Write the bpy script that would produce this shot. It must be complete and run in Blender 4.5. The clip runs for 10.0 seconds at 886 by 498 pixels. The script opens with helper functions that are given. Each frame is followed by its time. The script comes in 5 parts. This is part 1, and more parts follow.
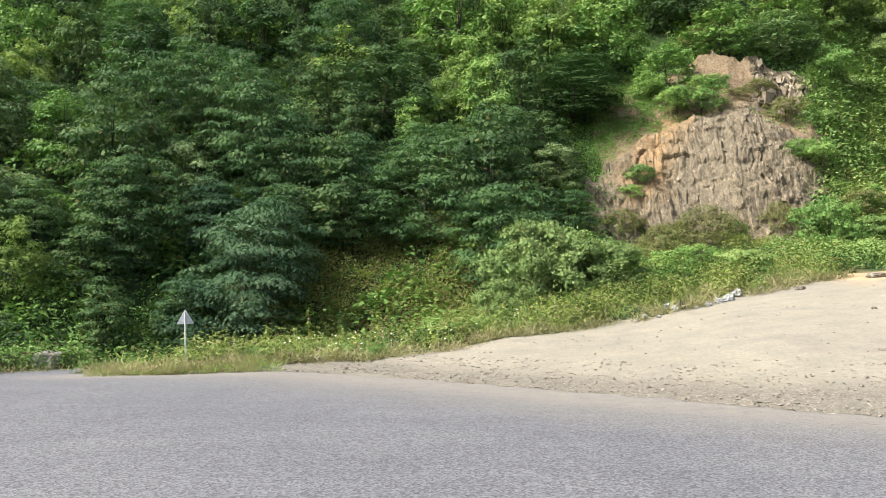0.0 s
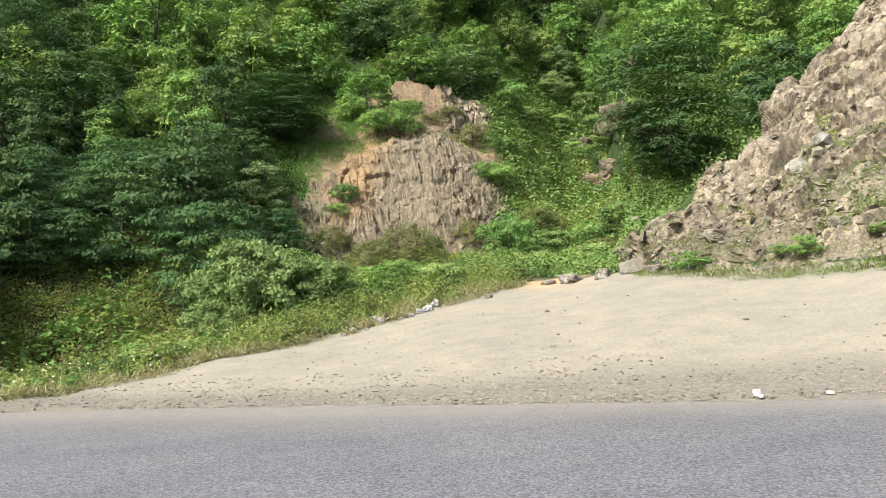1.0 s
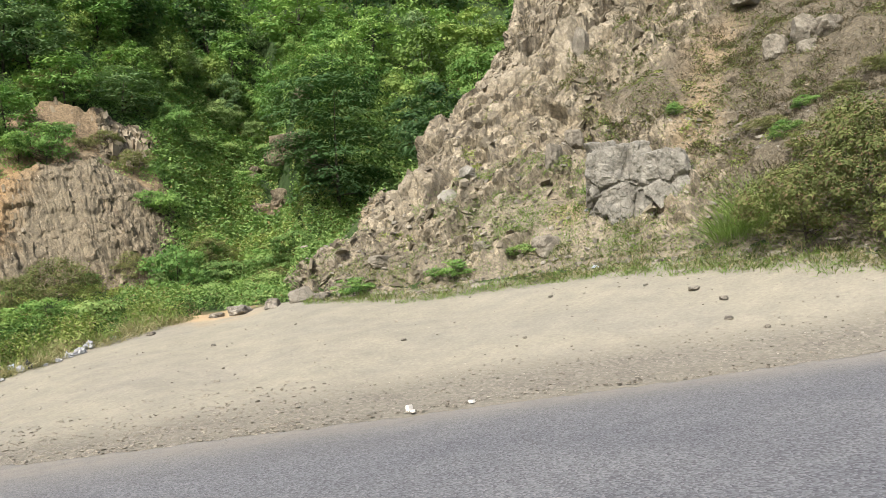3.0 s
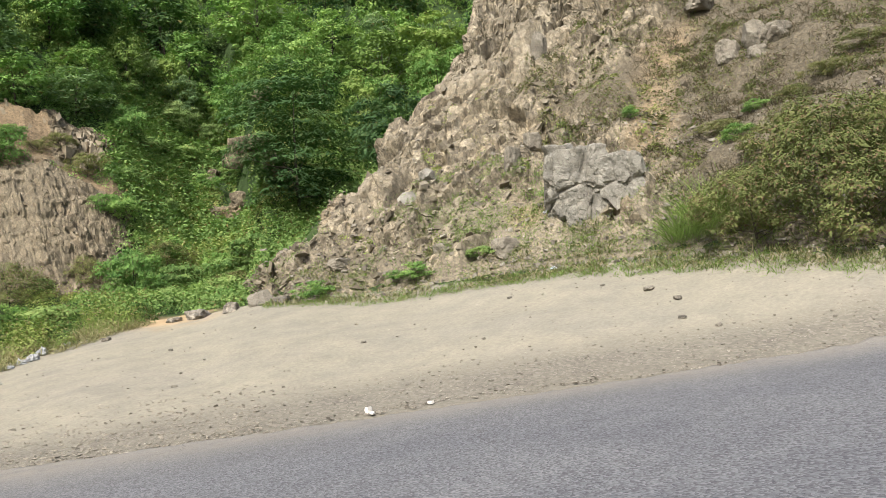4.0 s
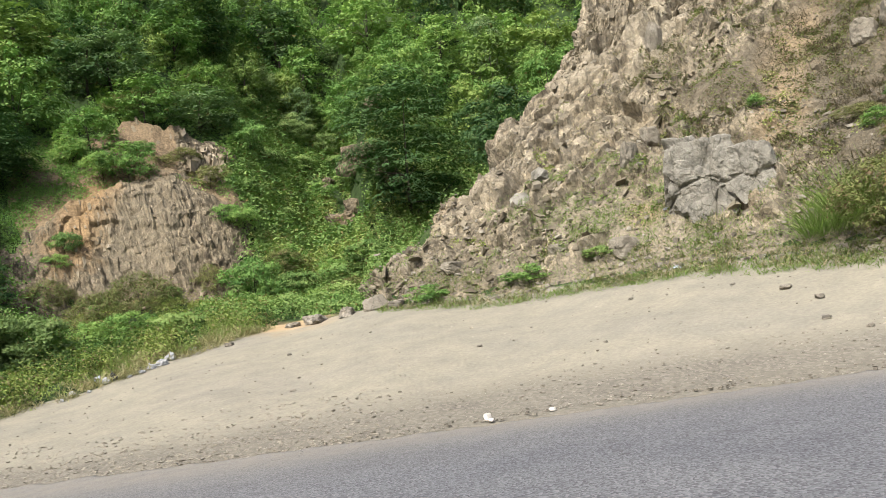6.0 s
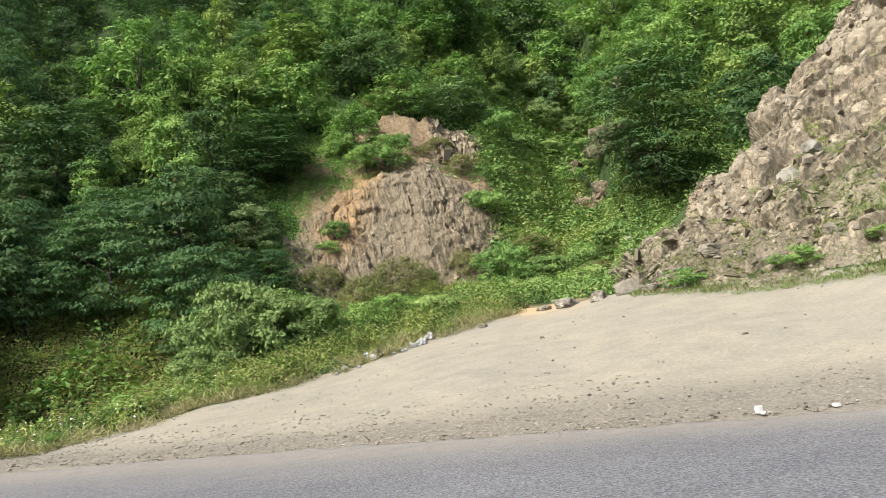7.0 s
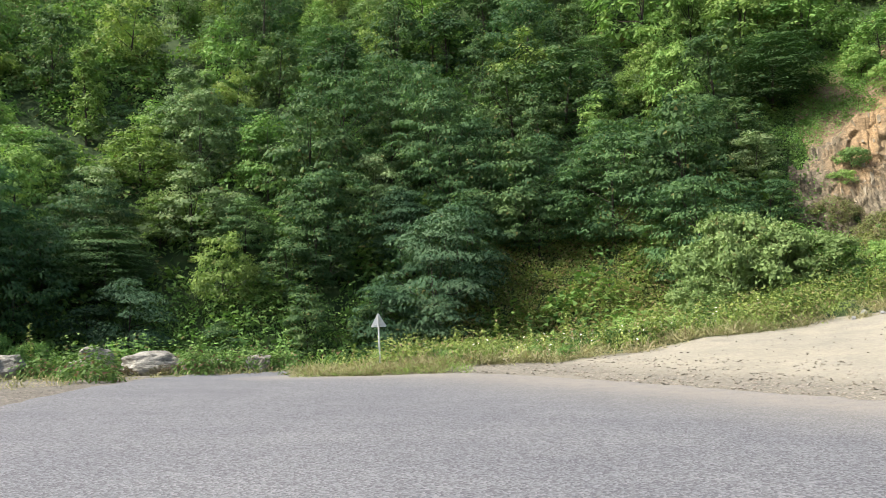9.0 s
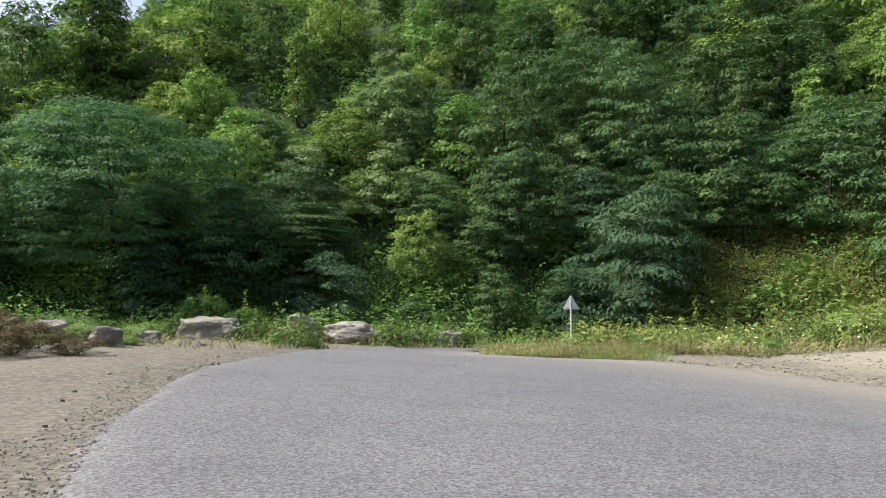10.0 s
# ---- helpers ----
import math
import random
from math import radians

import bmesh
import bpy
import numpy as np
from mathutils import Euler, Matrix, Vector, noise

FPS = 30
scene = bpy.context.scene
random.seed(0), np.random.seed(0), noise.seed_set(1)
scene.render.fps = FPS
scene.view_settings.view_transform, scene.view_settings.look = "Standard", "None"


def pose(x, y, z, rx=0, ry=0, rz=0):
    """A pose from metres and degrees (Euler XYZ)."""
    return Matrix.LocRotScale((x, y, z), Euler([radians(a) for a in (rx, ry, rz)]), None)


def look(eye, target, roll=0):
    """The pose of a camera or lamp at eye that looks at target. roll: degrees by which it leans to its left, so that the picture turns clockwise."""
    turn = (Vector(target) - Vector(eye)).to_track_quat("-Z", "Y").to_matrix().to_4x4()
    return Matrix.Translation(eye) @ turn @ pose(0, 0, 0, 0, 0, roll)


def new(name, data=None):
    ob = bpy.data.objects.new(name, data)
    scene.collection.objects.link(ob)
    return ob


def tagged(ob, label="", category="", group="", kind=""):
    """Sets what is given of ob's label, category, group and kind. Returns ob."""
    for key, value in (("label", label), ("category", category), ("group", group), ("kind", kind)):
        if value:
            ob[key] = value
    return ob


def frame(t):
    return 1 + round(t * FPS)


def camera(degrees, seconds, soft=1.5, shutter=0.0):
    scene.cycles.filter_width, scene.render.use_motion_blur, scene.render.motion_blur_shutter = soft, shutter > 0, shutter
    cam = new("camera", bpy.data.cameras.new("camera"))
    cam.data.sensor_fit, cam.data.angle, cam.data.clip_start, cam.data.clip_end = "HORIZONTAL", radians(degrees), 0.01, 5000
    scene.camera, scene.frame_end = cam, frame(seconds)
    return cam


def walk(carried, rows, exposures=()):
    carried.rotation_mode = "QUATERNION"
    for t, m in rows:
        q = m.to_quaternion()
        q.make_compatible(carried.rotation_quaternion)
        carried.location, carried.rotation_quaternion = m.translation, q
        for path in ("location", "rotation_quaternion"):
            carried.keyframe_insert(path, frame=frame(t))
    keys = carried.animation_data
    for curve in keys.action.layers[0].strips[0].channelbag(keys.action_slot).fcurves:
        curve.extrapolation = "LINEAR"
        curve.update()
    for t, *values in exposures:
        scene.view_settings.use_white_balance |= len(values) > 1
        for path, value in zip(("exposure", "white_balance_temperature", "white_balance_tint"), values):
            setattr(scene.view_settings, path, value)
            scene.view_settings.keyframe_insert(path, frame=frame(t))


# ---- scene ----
# camera: turned by hand on the spot, at the edge of a road bend
cam = camera(58.4, 10.0, soft=0.6)
PATH = [
    (0.0, -0.162, 0.241, 1.683, 94.50, 0.00, -0.00),
    (0.5, -0.188, -0.024, 1.671, 94.97, 1.65, -10.65),
    (1.0, -0.351, -0.326, 1.655, 95.17, 3.17, -20.77),
    (1.5, -0.175, -0.292, 1.617, 95.25, 4.55, -28.34),
    (2.0, 0.021, -0.370, 1.618, 95.15, 5.85, -36.25),
    (2.5, 0.043, -0.452, 1.624, 95.29, 6.73, -40.77),
    (3.0, 0.012, -0.500, 1.608, 95.26, 7.05, -43.53),
    (4.5, -0.026, -0.656, 1.588, 95.07, 7.88, -46.64),
    (5.0, 0.204, -0.392, 1.598, 95.18, 8.14, -46.47),
    (5.2, 0.194, -0.363, 1.592, 95.23, 8.12, -46.43),
    (6.3, 0.349, -0.004, 1.574, 97.11, 7.70, -33.04),
    (6.5, 0.326, 0.034, 1.575, 97.45, 7.33, -29.65),
    (7.0, 0.290, 0.148, 1.570, 97.63, 6.46, -20.34),
    (7.5, 0.233, 0.221, 1.619, 96.70, 5.59, -12.05),
    (8.0, 0.017, 0.390, 1.595, 96.38, 4.42, -3.40),
    (8.5, -0.060, 0.494, 1.577, 95.49, 2.74, 6.63),
    (9.0, -0.114, 0.567, 1.557, 94.97, 0.95, 13.65),
    (9.5, -0.200, 0.672, 1.554, 94.25, -0.77, 20.07),
    (10.0, -0.358, 0.747, 1.521, 93.56, -1.78, 27.02),
]
walk(cam, [(t, pose(x, y, z, rx, ry, rz)) for t, x, y, z, rx, ry, rz in PATH],
     exposures=[(0.0, 1.3), (2.5, 0.95), (5.2, 0.9), (7.0, 1.05), (8.2, 1.25), (9.0, 1.3), (9.5, 1.28), (10.0, 1.08)])

# ---- light: low afternoon sun from the side of the valley, pale hazy sky ----
SUN_AZ, SUN_EL = -113.0, 47.0
world = bpy.data.worlds.new("sky")
scene.world = world
world.use_nodes = True
wn = world.node_tree.nodes
sky = wn.new("ShaderNodeTexSky")
sky.sky_type, sky.sun_disc = "NISHITA", False
sky.sun_elevation, sky.sun_rotation = radians(SUN_EL), radians(SUN_AZ)
sky.air_density, sky.dust_density, sky.ozone_density = 0.8, 5.0, 0.6
world.node_tree.links.new(sky.outputs[0], wn["Background"].inputs[0])
wn["Background"].inputs[1].default_value = 0.12
sun = new("sun", bpy.data.lights.new("sun", "SUN"))
sun.data.energy, sun.data.angle, sun.data.color = 3.3, radians(1.5), (1.0, 0.965, 0.90)
to_sun = Vector((math.sin(radians(SUN_AZ)) * math.cos(radians(SUN_EL)),
                 math.cos(radians(SUN_AZ)) * math.cos(radians(SUN_EL)), math.sin(radians(SUN_EL))))
sun.matrix_world = look(to_sun * 100, (0, 0, 0))

# ---- materials ----
def material(name, rough=0.9, spec=0.3):
    m = bpy.data.materials.new(name)
    m.use_nodes = True
    b = m.node_tree.nodes["Principled BSDF"]
    b.inputs["Roughness"].default_value = rough
    b.inputs["Specular IOR Level"].default_value = spec
    return m, m.node_tree.nodes, m.node_tree.links, b


def ramp_of(nodes, links, source, stops):
    r = nodes.new("ShaderNodeValToRGB")
    while len(r.color_ramp.elements) < len(stops):
        r.color_ramp.elements.new(0.5)
    for e, (p, c) in zip(r.color_ramp.elements, stops):
        e.position, e.color = p, (*c, 1)
    links.new(source, r.inputs[0])
    return r.outputs[0]


def noise_of(nodes, links, coord, scale, detail=4.0, rough=0.55):
    n = nodes.new("ShaderNodeTexNoise")
    n.inputs["Scale"].default_value, n.inputs["Detail"].default_value, n.inputs["Roughness"].default_value = scale, detail, rough
    links.new(coord, n.inputs["Vector"])
    return n.outputs["Fac"]


def mix_of(nodes, links, fac, a, b, mode="MIX"):
    x = nodes.new("ShaderNodeMix")
    x.data_type, x.blend_type = "RGBA", mode
    for value, slot in ((fac, 0), (a, 6), (b, 7)):
        if isinstance(value, (int, float)):
            x.inputs[slot].default_value = value
        elif isinstance(value, tuple):
            x.inputs[slot].default_value = (*value, 1)
        else:
            links.new(value, x.inputs[slot])
    return x.outputs[2]


def math_of(nodes, links, op, a, b=0.0):
    x = nodes.new("ShaderNodeMath")
    x.operation = op
    for value, slot in ((a, 0), (b, 1)):
        if isinstance(value, (int, float)):
            x.inputs[slot].default_value = value
        else:
            links.new(value, x.inputs[slot])
    return x.outputs[0]


def bump_of(nodes, links, height, strength, distance, bsdf):
    x = nodes.new("ShaderNodeBump")
    x.inputs["Strength"].default_value, x.inputs["Distance"].default_value = strength, distance
    links.new(height, x.inputs["Height"])
    links.new(x.outputs[0], bsdf.inputs["Normal"])


def coords(nodes, links, scale=(1, 1, 1), turn=(0, 0, 0)):
    g = nodes.new("ShaderNodeNewGeometry")
    m = nodes.new("ShaderNodeMapping")
    m.inputs["Scale"].default_value = scale
    m.inputs["Rotation"].default_value = turn
    links.new(g.outputs["Position"], m.inputs["Vector"])
    return m.outputs[0]


def leaf_material(name, dark, mid, light, dry=(0.12, 0.115, 0.04), dry_share=0.03, glow=0.24, patch=0.35):
    """Leaves: each leaf a tone of its own, trees differ, and slow patches run through; the spread by leaf and clump
    also imitates light-and-dark contrast.
    """
    m, n, l, b = material(name, 0.68, 0.12)
    geo, info = n.new("ShaderNodeNewGeometry"), n.new("ShaderNodeObjectInfo")
    spot = noise_of(n, l, coords(n, l), patch, 3.0)
    bunch = n.new("ShaderNodeAttribute")
    bunch.attribute_name = "clump"
    tone = math_of(n, l, "ADD", math_of(n, l, "MULTIPLY", geo.outputs["Random Per Island"], 0.42),
                   math_of(n, l, "MULTIPLY", info.outputs["Random"], 0.5))
    tone = math_of(n, l, "ADD", tone, math_of(n, l, "MULTIPLY", math_of(n, l, "SUBTRACT", spot, 0.5), 0.9))
    tone = math_of(n, l, "ADD", math_of(n, l, "ADD", tone, 0.04), math_of(n, l, "MULTIPLY", bunch.outputs["Fac"], 0.5))
    col = ramp_of(n, l, tone, [(0.0, dark), (0.45, mid), (1.0, light)])
    odd = math_of(n, l, "GREATER_THAN", math_of(n, l, "FRACT", math_of(n, l, "MULTIPLY", geo.outputs["Random Per Island"], 57.0)), 1.0 - dry_share)
    col = mix_of(n, l, odd, col, dry)
    l.new(col, b.inputs["Base Color"])
    t = n.new("ShaderNodeBsdfTranslucent")
    l.new(mix_of(n, l, 1.0, col, (1.1, 1.3, 0.8), "MULTIPLY"), t.inputs["Color"])
    s = n.new("ShaderNodeMixShader")
    s.inputs[0].default_value = glow
    l.new(b.outputs[0], s.inputs[1]), l.new(t.outputs[0], s.inputs[2])
    l.new(s.outputs[0], n["Material Output"].inputs["Surface"])
    return m


def asphalt():
    m, n, l, b = material("worn_asphalt", 0.85, 0.3)
    c = coords(n, l)
    v = n.new("ShaderNodeTexVoronoi")
    v.inputs["Scale"].default_value = 40.0
    l.new(c, v.inputs["Vector"])
    grain = ramp_of(n, l, v.outputs["Color"], [(0.1, (0.058, 0.059, 0.064)), (0.5, (0.114, 0.117, 0.124)), (0.92, (0.19, 0.193, 0.199))])
    patch = ramp_of(n, l, noise_of(n, l, c, 0.35, 5.0), [(0.3, (0.84, 0.85, 0.88)), (0.7, (1.06, 1.06, 1.06))])
    streak = ramp_of(n, l, noise_of(n, l, coords(n, l, (0.5, 1.6, 1.0), (0, 0, 0.75)), 0.9, 4.0), [(0.35, (0.94, 0.94, 0.95)), (0.65, (1.04, 1.04, 1.03))])
    col = mix_of(n, l, 1.0, mix_of(n, l, 1.0, grain, patch, "MULTIPLY"), streak, "MULTIPLY")
    a = n.new("ShaderNodeAttribute")
    a.attribute_name = "dust"
    dust = math_of(n, l, "MULTIPLY", a.outputs["Fac"], math_of(n, l, "ADD", 0.15, noise_of(n, l, c, 3.0, 6.0)))
    col = mix_of(n, l, dust, col, (0.215, 0.198, 0.165))
    crack = n.new("ShaderNodeTexVoronoi")
    crack.feature, crack.inputs["Scale"].default_value = "DISTANCE_TO_EDGE", 0.45
    warp = n.new("ShaderNodeVectorMath")
    w = n.new("ShaderNodeTexNoise")
    w.inputs["Scale"].default_value, w.inputs["Detail"].default_value = 1.5, 5.0
    l.new(c, w.inputs["Vector"]), l.new(c, warp.inputs[0]), l.new(w.outputs["Color"], warp.inputs[1])
    l.new(warp.outputs[0], crack.inputs["Vector"])
    line = math_of(n, l, "LESS_THAN", crack.outputs["Distance"], 0.004)
    line = math_of(n, l, "MULTIPLY", line, math_of(n, l, "GREATER_THAN", noise_of(n, l, c, 0.25), 0.58))
    col = mix_of(n, l, math_of(n, l, "MULTIPLY", line, 0.6), col, (0.05, 0.05, 0.05))
    l.new(col, b.inputs["Base Color"])
    bump_of(n, l, v.outputs["Distance"], 0.5, 0.012, b)
    return m


def ground_mat():
    """Sandy fill, stony soil and hillside earth, blended by where each lies."""
    m, n, l, b = material("earth_and_sand", 0.95, 0.15)
    c = coords(n, l)
    fine, mid, big = noise_of(n, l, c, 9.0, 6.0, 0.65), noise_of(n, l, c, 1.1, 5.0), noise_of(n, l, c, 0.16, 4.0)
    sand = ramp_of(n, l, big, [(0.3, (0.222, 0.211, 0.174)), (0.5, (0.247, 0.232, 0.183)), (0.7, (0.229, 0.215, 0.177))])
    sand = mix_of(n, l, 1.0, sand, ramp_of(n, l, mid, [(0.3, (0.86, 0.86, 0.87)), (0.7, (1.08, 1.07, 1.05))]), "MULTIPLY")
    sand = mix_of(n, l, 1.0, sand, ramp_of(n, l, fine, [(0.3, (0.82, 0.82, 0.83)), (0.7, (1.1, 1.1, 1.1))]), "MULTIPLY")
    v = n.new("ShaderNodeTexVoronoi")
    v.inputs["Scale"].default_value = 16.0
    l.new(c, v.inputs["Vector"])
    peb = math_of(n, l, "MULTIPLY", math_of(n, l, "LESS_THAN", v.outputs["Distance"], 0.22), math_of(n, l, "GREATER_THAN", mid, 0.56))
    sand = mix_of(n, l, math_of(n, l, "MULTIPLY", peb, 0.7), sand, (0.2, 0.18, 0.15))
    soil = ramp_of(n, l, mid, [(0.3, (0.016, 0.03, 0.01)), (0.5, (0.028, 0.05, 0.016)), (0.7, (0.045, 0.066, 0.024))])
    gravel = ramp_of(n, l, v.outputs["Color"], [(0.1, (0.1, 0.092, 0.077)), (0.6, (0.145, 0.134, 0.111)), (0.95, (0.2, 0.186, 0.158))])
    a, g = n.new("ShaderNodeAttribute"), n.new("ShaderNodeAttribute")
    a.attribute_name, g.attribute_name = "sand", "gravel"
    k = math_of(n, l, "ADD", a.outputs["Fac"], math_of(n, l, "MULTIPLY", math_of(n, l, "SUBTRACT", mid, 0.5), 0.9))
    k = ramp_of(n, l, k, [(0.4, (0, 0, 0)), (0.6, (1, 1, 1))])
    col = mix_of(n, l, k, soil, sand)
    k2 = math_of(n, l, "MULTIPLY", g.outputs["Fac"], math_of(n, l, "ADD", 0.3, mid))
    col = mix_of(n, l, k2, col, gravel)
    clay = n.new("ShaderNodeAttribute")
    clay.attribute_name = "clay"
    col = mix_of(n, l, clay.outputs["Fac"], col, mix_of(n, l, mid, (0.27, 0.19, 0.105), (0.4, 0.31, 0.19)))
    l.new(col, b.inputs["Base Color"])
    h = math_of(n, l, "ADD", math_of(n, l, "MULTIPLY", mid, 1.0), math_of(n, l, "MULTIPLY", fine, 0.4))
    bump_of(n, l, h, 0.9, 0.08, b)
    return m


def rock_mat(name, base, pale, dark, rust, streak_scale=(1.0, 1.0, 1.0), rust_share=0.5, earth=None, cells=1.0, pale_tint=(0.31, 0.275, 0.205), ochre_tint=(0.285, 0.215, 0.13)):
    m, n, l, b = material(name, 0.88, 0.25)
    c = coords(n, l)
    s = coords(n, l, streak_scale)
    big, mid, fine = noise_of(n, l, s, 0.22, 5.0), noise_of(n, l, s, 1.6, 6.0, 0.65), noise_of(n, l, c, 11.0, 6.0, 0.7)
    col = ramp_of(n, l, mid, [(0.28, dark), (0.5, base), (0.72, pale)])
    col = mix_of(n, l, ramp_of(n, l, big, [(rust_share, (0, 0, 0)), (rust_share + 0.16, (0.85, 0.85, 0.85))]), col, rust)
    cell, joint = n.new("ShaderNodeTexVoronoi"), n.new("ShaderNodeTexVoronoi")
    joint.feature = "DISTANCE_TO_EDGE"
    for v in (cell, joint):
        v.inputs["Scale"].default_value = 1.7
        l.new(warped(n, l, s, 0.8), v.inputs["Vector"])
    facet = n.new("ShaderNodeSeparateColor")
    l.new(cell.outputs["Color"], facet.inputs[0])
    col = mix_of(n, l, 1.0, col, ramp_of(n, l, facet.outputs[0], [(0.0, tuple(1 - 0.18 * cells * k for k in (1, 1, 0.95))), (1.0, (1 + 0.16 * cells, 1 + 0.15 * cells, 1 + 0.13 * cells))]), "MULTIPLY")
    col = mix_of(n, l, ramp_of(n, l, joint.outputs["Distance"], [(0.0, (0.6, 0.6, 0.6)), (0.022, (0, 0, 0))]), col, tuple(x * 0.45 for x in dark))
    chip, seam = n.new("ShaderNodeTexVoronoi"), n.new("ShaderNodeTexVoronoi")
    seam.feature = "DISTANCE_TO_EDGE"
    for v in (chip, seam):
        v.inputs["Scale"].default_value = 5.5
        l.new(warped(n, l, s, 0.25), v.inputs["Vector"])
    shard = n.new("ShaderNodeSeparateColor")
    l.new(chip.outputs["Color"], shard.inputs[0])
    col = mix_of(n, l, 1.0, col, ramp_of(n, l, shard.outputs[1], [(0.0, tuple(1 - 0.34 * cells * k for k in (1, 1, 0.97))), (1.0, (1 + 0.3 * cells, 1 + 0.29 * cells, 1 + 0.26 * cells))]), "MULTIPLY")
    col = mix_of(n, l, ramp_of(n, l, seam.outputs["Distance"], [(0.0, tuple(0.55 * cells for _ in range(3))), (0.05, (0, 0, 0))]), col, tuple(x * 0.5 for x in dark))
    if earth:
        a = n.new("ShaderNodeAttribute")
        a.attribute_name = "earth"
        k = math_of(n, l, "ADD", a.outputs["Fac"], math_of(n, l, "MULTIPLY", math_of(n, l, "SUBTRACT", mid, 0.5), 1.2))
        tone = mix_of(n, l, noise_of(n, l, c, 0.5, 4.0), earth, tuple(x * 0.62 for x in earth))
        grit = n.new("ShaderNodeTexVoronoi")
        grit.inputs["Scale"].default_value = 13.0
        l.new(c, grit.inputs["Vector"])
        speck = n.new("ShaderNodeSeparateColor")
        l.new(grit.outputs["Color"], speck.inputs[0])
        tone = mix_of(n, l, 1.0, tone, ramp_of(n, l, speck.outputs[0], [(0.0, (0.68, 0.68, 0.68)), (0.6, (1.0, 1.0, 1.0)), (1.0, (1.32, 1.3, 1.27))]), "MULTIPLY")
        col = mix_of(n, l, ramp_of(n, l, k, [(0.4, (0, 0, 0)), (0.62, (1, 1, 1))]), col, tone)
        for key, tint, share in (("pale", pale_tint, 0.75), ("ochre", ochre_tint, 0.65)):
            a = n.new("ShaderNodeAttribute")
            a.attribute_name = key
            part_of = math_of(n, l, "MULTIPLY", a.outputs["Fac"], math_of(n, l, "MULTIPLY", math_of(n, l, "ADD", mid, 0.35), share))
            col = mix_of(n, l, part_of, col, mix_of(n, l, 1.0, ramp_of(n, l, speck.outputs[0], [(0.0, (0.75, 0.75, 0.75)), (1.0, (1.25, 1.25, 1.25))]), tint, "MULTIPLY"))
    col = mix_of(n, l, 1.0, col, ramp_of(n, l, fine, [(0.25, (0.7, 0.7, 0.7)), (0.7, (1.15, 1.15, 1.14))]), "MULTIPLY")
    l.new(col, b.inputs["Base Color"])
    bump_of(n, l, math_of(n, l, "ADD", math_of(n, l, "ADD", mid, math_of(n, l, "MULTIPLY", shard.outputs[0], 0.35)), math_of(n, l, "MULTIPLY", fine, 0.4)), 0.9, 0.12, b)
    return m


def warped(nodes, links, coord, amount):
    w, a = nodes.new("ShaderNodeTexNoise"), nodes.new("ShaderNodeVectorMath")
    w.inputs["Scale"].default_value, w.inputs["Detail"].default_value = 1.3, 4.0
    a.operation = "MULTIPLY_ADD"
    a.inputs[1].default_value = (amount, amount, amount)
    links.new(coord, w.inputs["Vector"]), links.new(w.outputs["Color"], a.inputs[0]), links.new(coord, a.inputs[2])
    return a.outputs[0]


def plain_mat(name, colour, rough=0.6, metal=0.0, vary=0.25, scale=6.0):
    m, n, l, b = material(name, rough)
    c = noise_of(n, l, coords(n, l), scale, 5.0)
    lo, hi = tuple(x * (1 - vary) for x in colour), tuple(min(1, x * (1 + vary)) for x in colour)
    l.new(ramp_of(n, l, c, [(0.3, lo), (0.7, hi)]), b.inputs["Base Color"])
    b.inputs["Metallic"].default_value = metal
    bump_of(n, l, c, 0.3, 0.02, b)
    return m


def shard_mat(name, dark, mid, pale):
    """Broken stone: every piece has a tone of its own, with faint stains and grain."""
    m, n, l, b = material(name, 0.9, 0.2)
    geo = n.new("ShaderNodeNewGeometry")
    c = coords(n, l)
    col = ramp_of(n, l, geo.outputs["Random Per Island"], [(0.0, dark), (0.5, mid), (1.0, pale)])
    stain = ramp_of(n, l, noise_of(n, l, c, 1.3, 4.0), [(0.3, (0.78, 0.76, 0.73)), (0.7, (1.12, 1.12, 1.12))])
    grain = noise_of(n, l, c, 14.0, 5.0, 0.7)
    col = mix_of(n, l, 1.0, mix_of(n, l, 1.0, col, stain, "MULTIPLY"), ramp_of(n, l, grain, [(0.25, (0.78, 0.78, 0.78)), (0.75, (1.15, 1.15, 1.15))]), "MULTIPLY")
    l.new(col, b.inputs["Base Color"])
    bump_of(n, l, grain, 0.5, 0.03, b)
    return m


M_SHARD = shard_mat("broken_tan_grey_stone", (0.115, 0.101, 0.075), (0.168, 0.149, 0.112), (0.25, 0.225, 0.172))
M_FLAKE = shard_mat("bluff_rock_flake", (0.108, 0.09, 0.06), (0.16, 0.135, 0.094), (0.225, 0.194, 0.14))
M_COLUMN = shard_mat("pale_rusty_column_rock", (0.13, 0.104, 0.07), (0.2, 0.17, 0.12), (0.29, 0.252, 0.19))
M_GRAVEL = shard_mat("loose_grey_brown_gravel", (0.132, 0.119, 0.099), (0.218, 0.200, 0.167), (0.330, 0.310, 0.264))
M_GRIT = shard_mat("fine_grey_grit", (0.15, 0.143, 0.13), (0.21, 0.2, 0.178), (0.28, 0.268, 0.24))
M_ROAD, M_GROUND = asphalt(), ground_mat()
M_SLOPE = rock_mat("broken_grey_brown_rock", (0.213, 0.185, 0.135), (0.338, 0.303, 0.232), (0.093, 0.080, 0.057), (0.215, 0.178, 0.118), (1, 1, 0.8), 0.56, earth=(0.148, 0.127, 0.09))
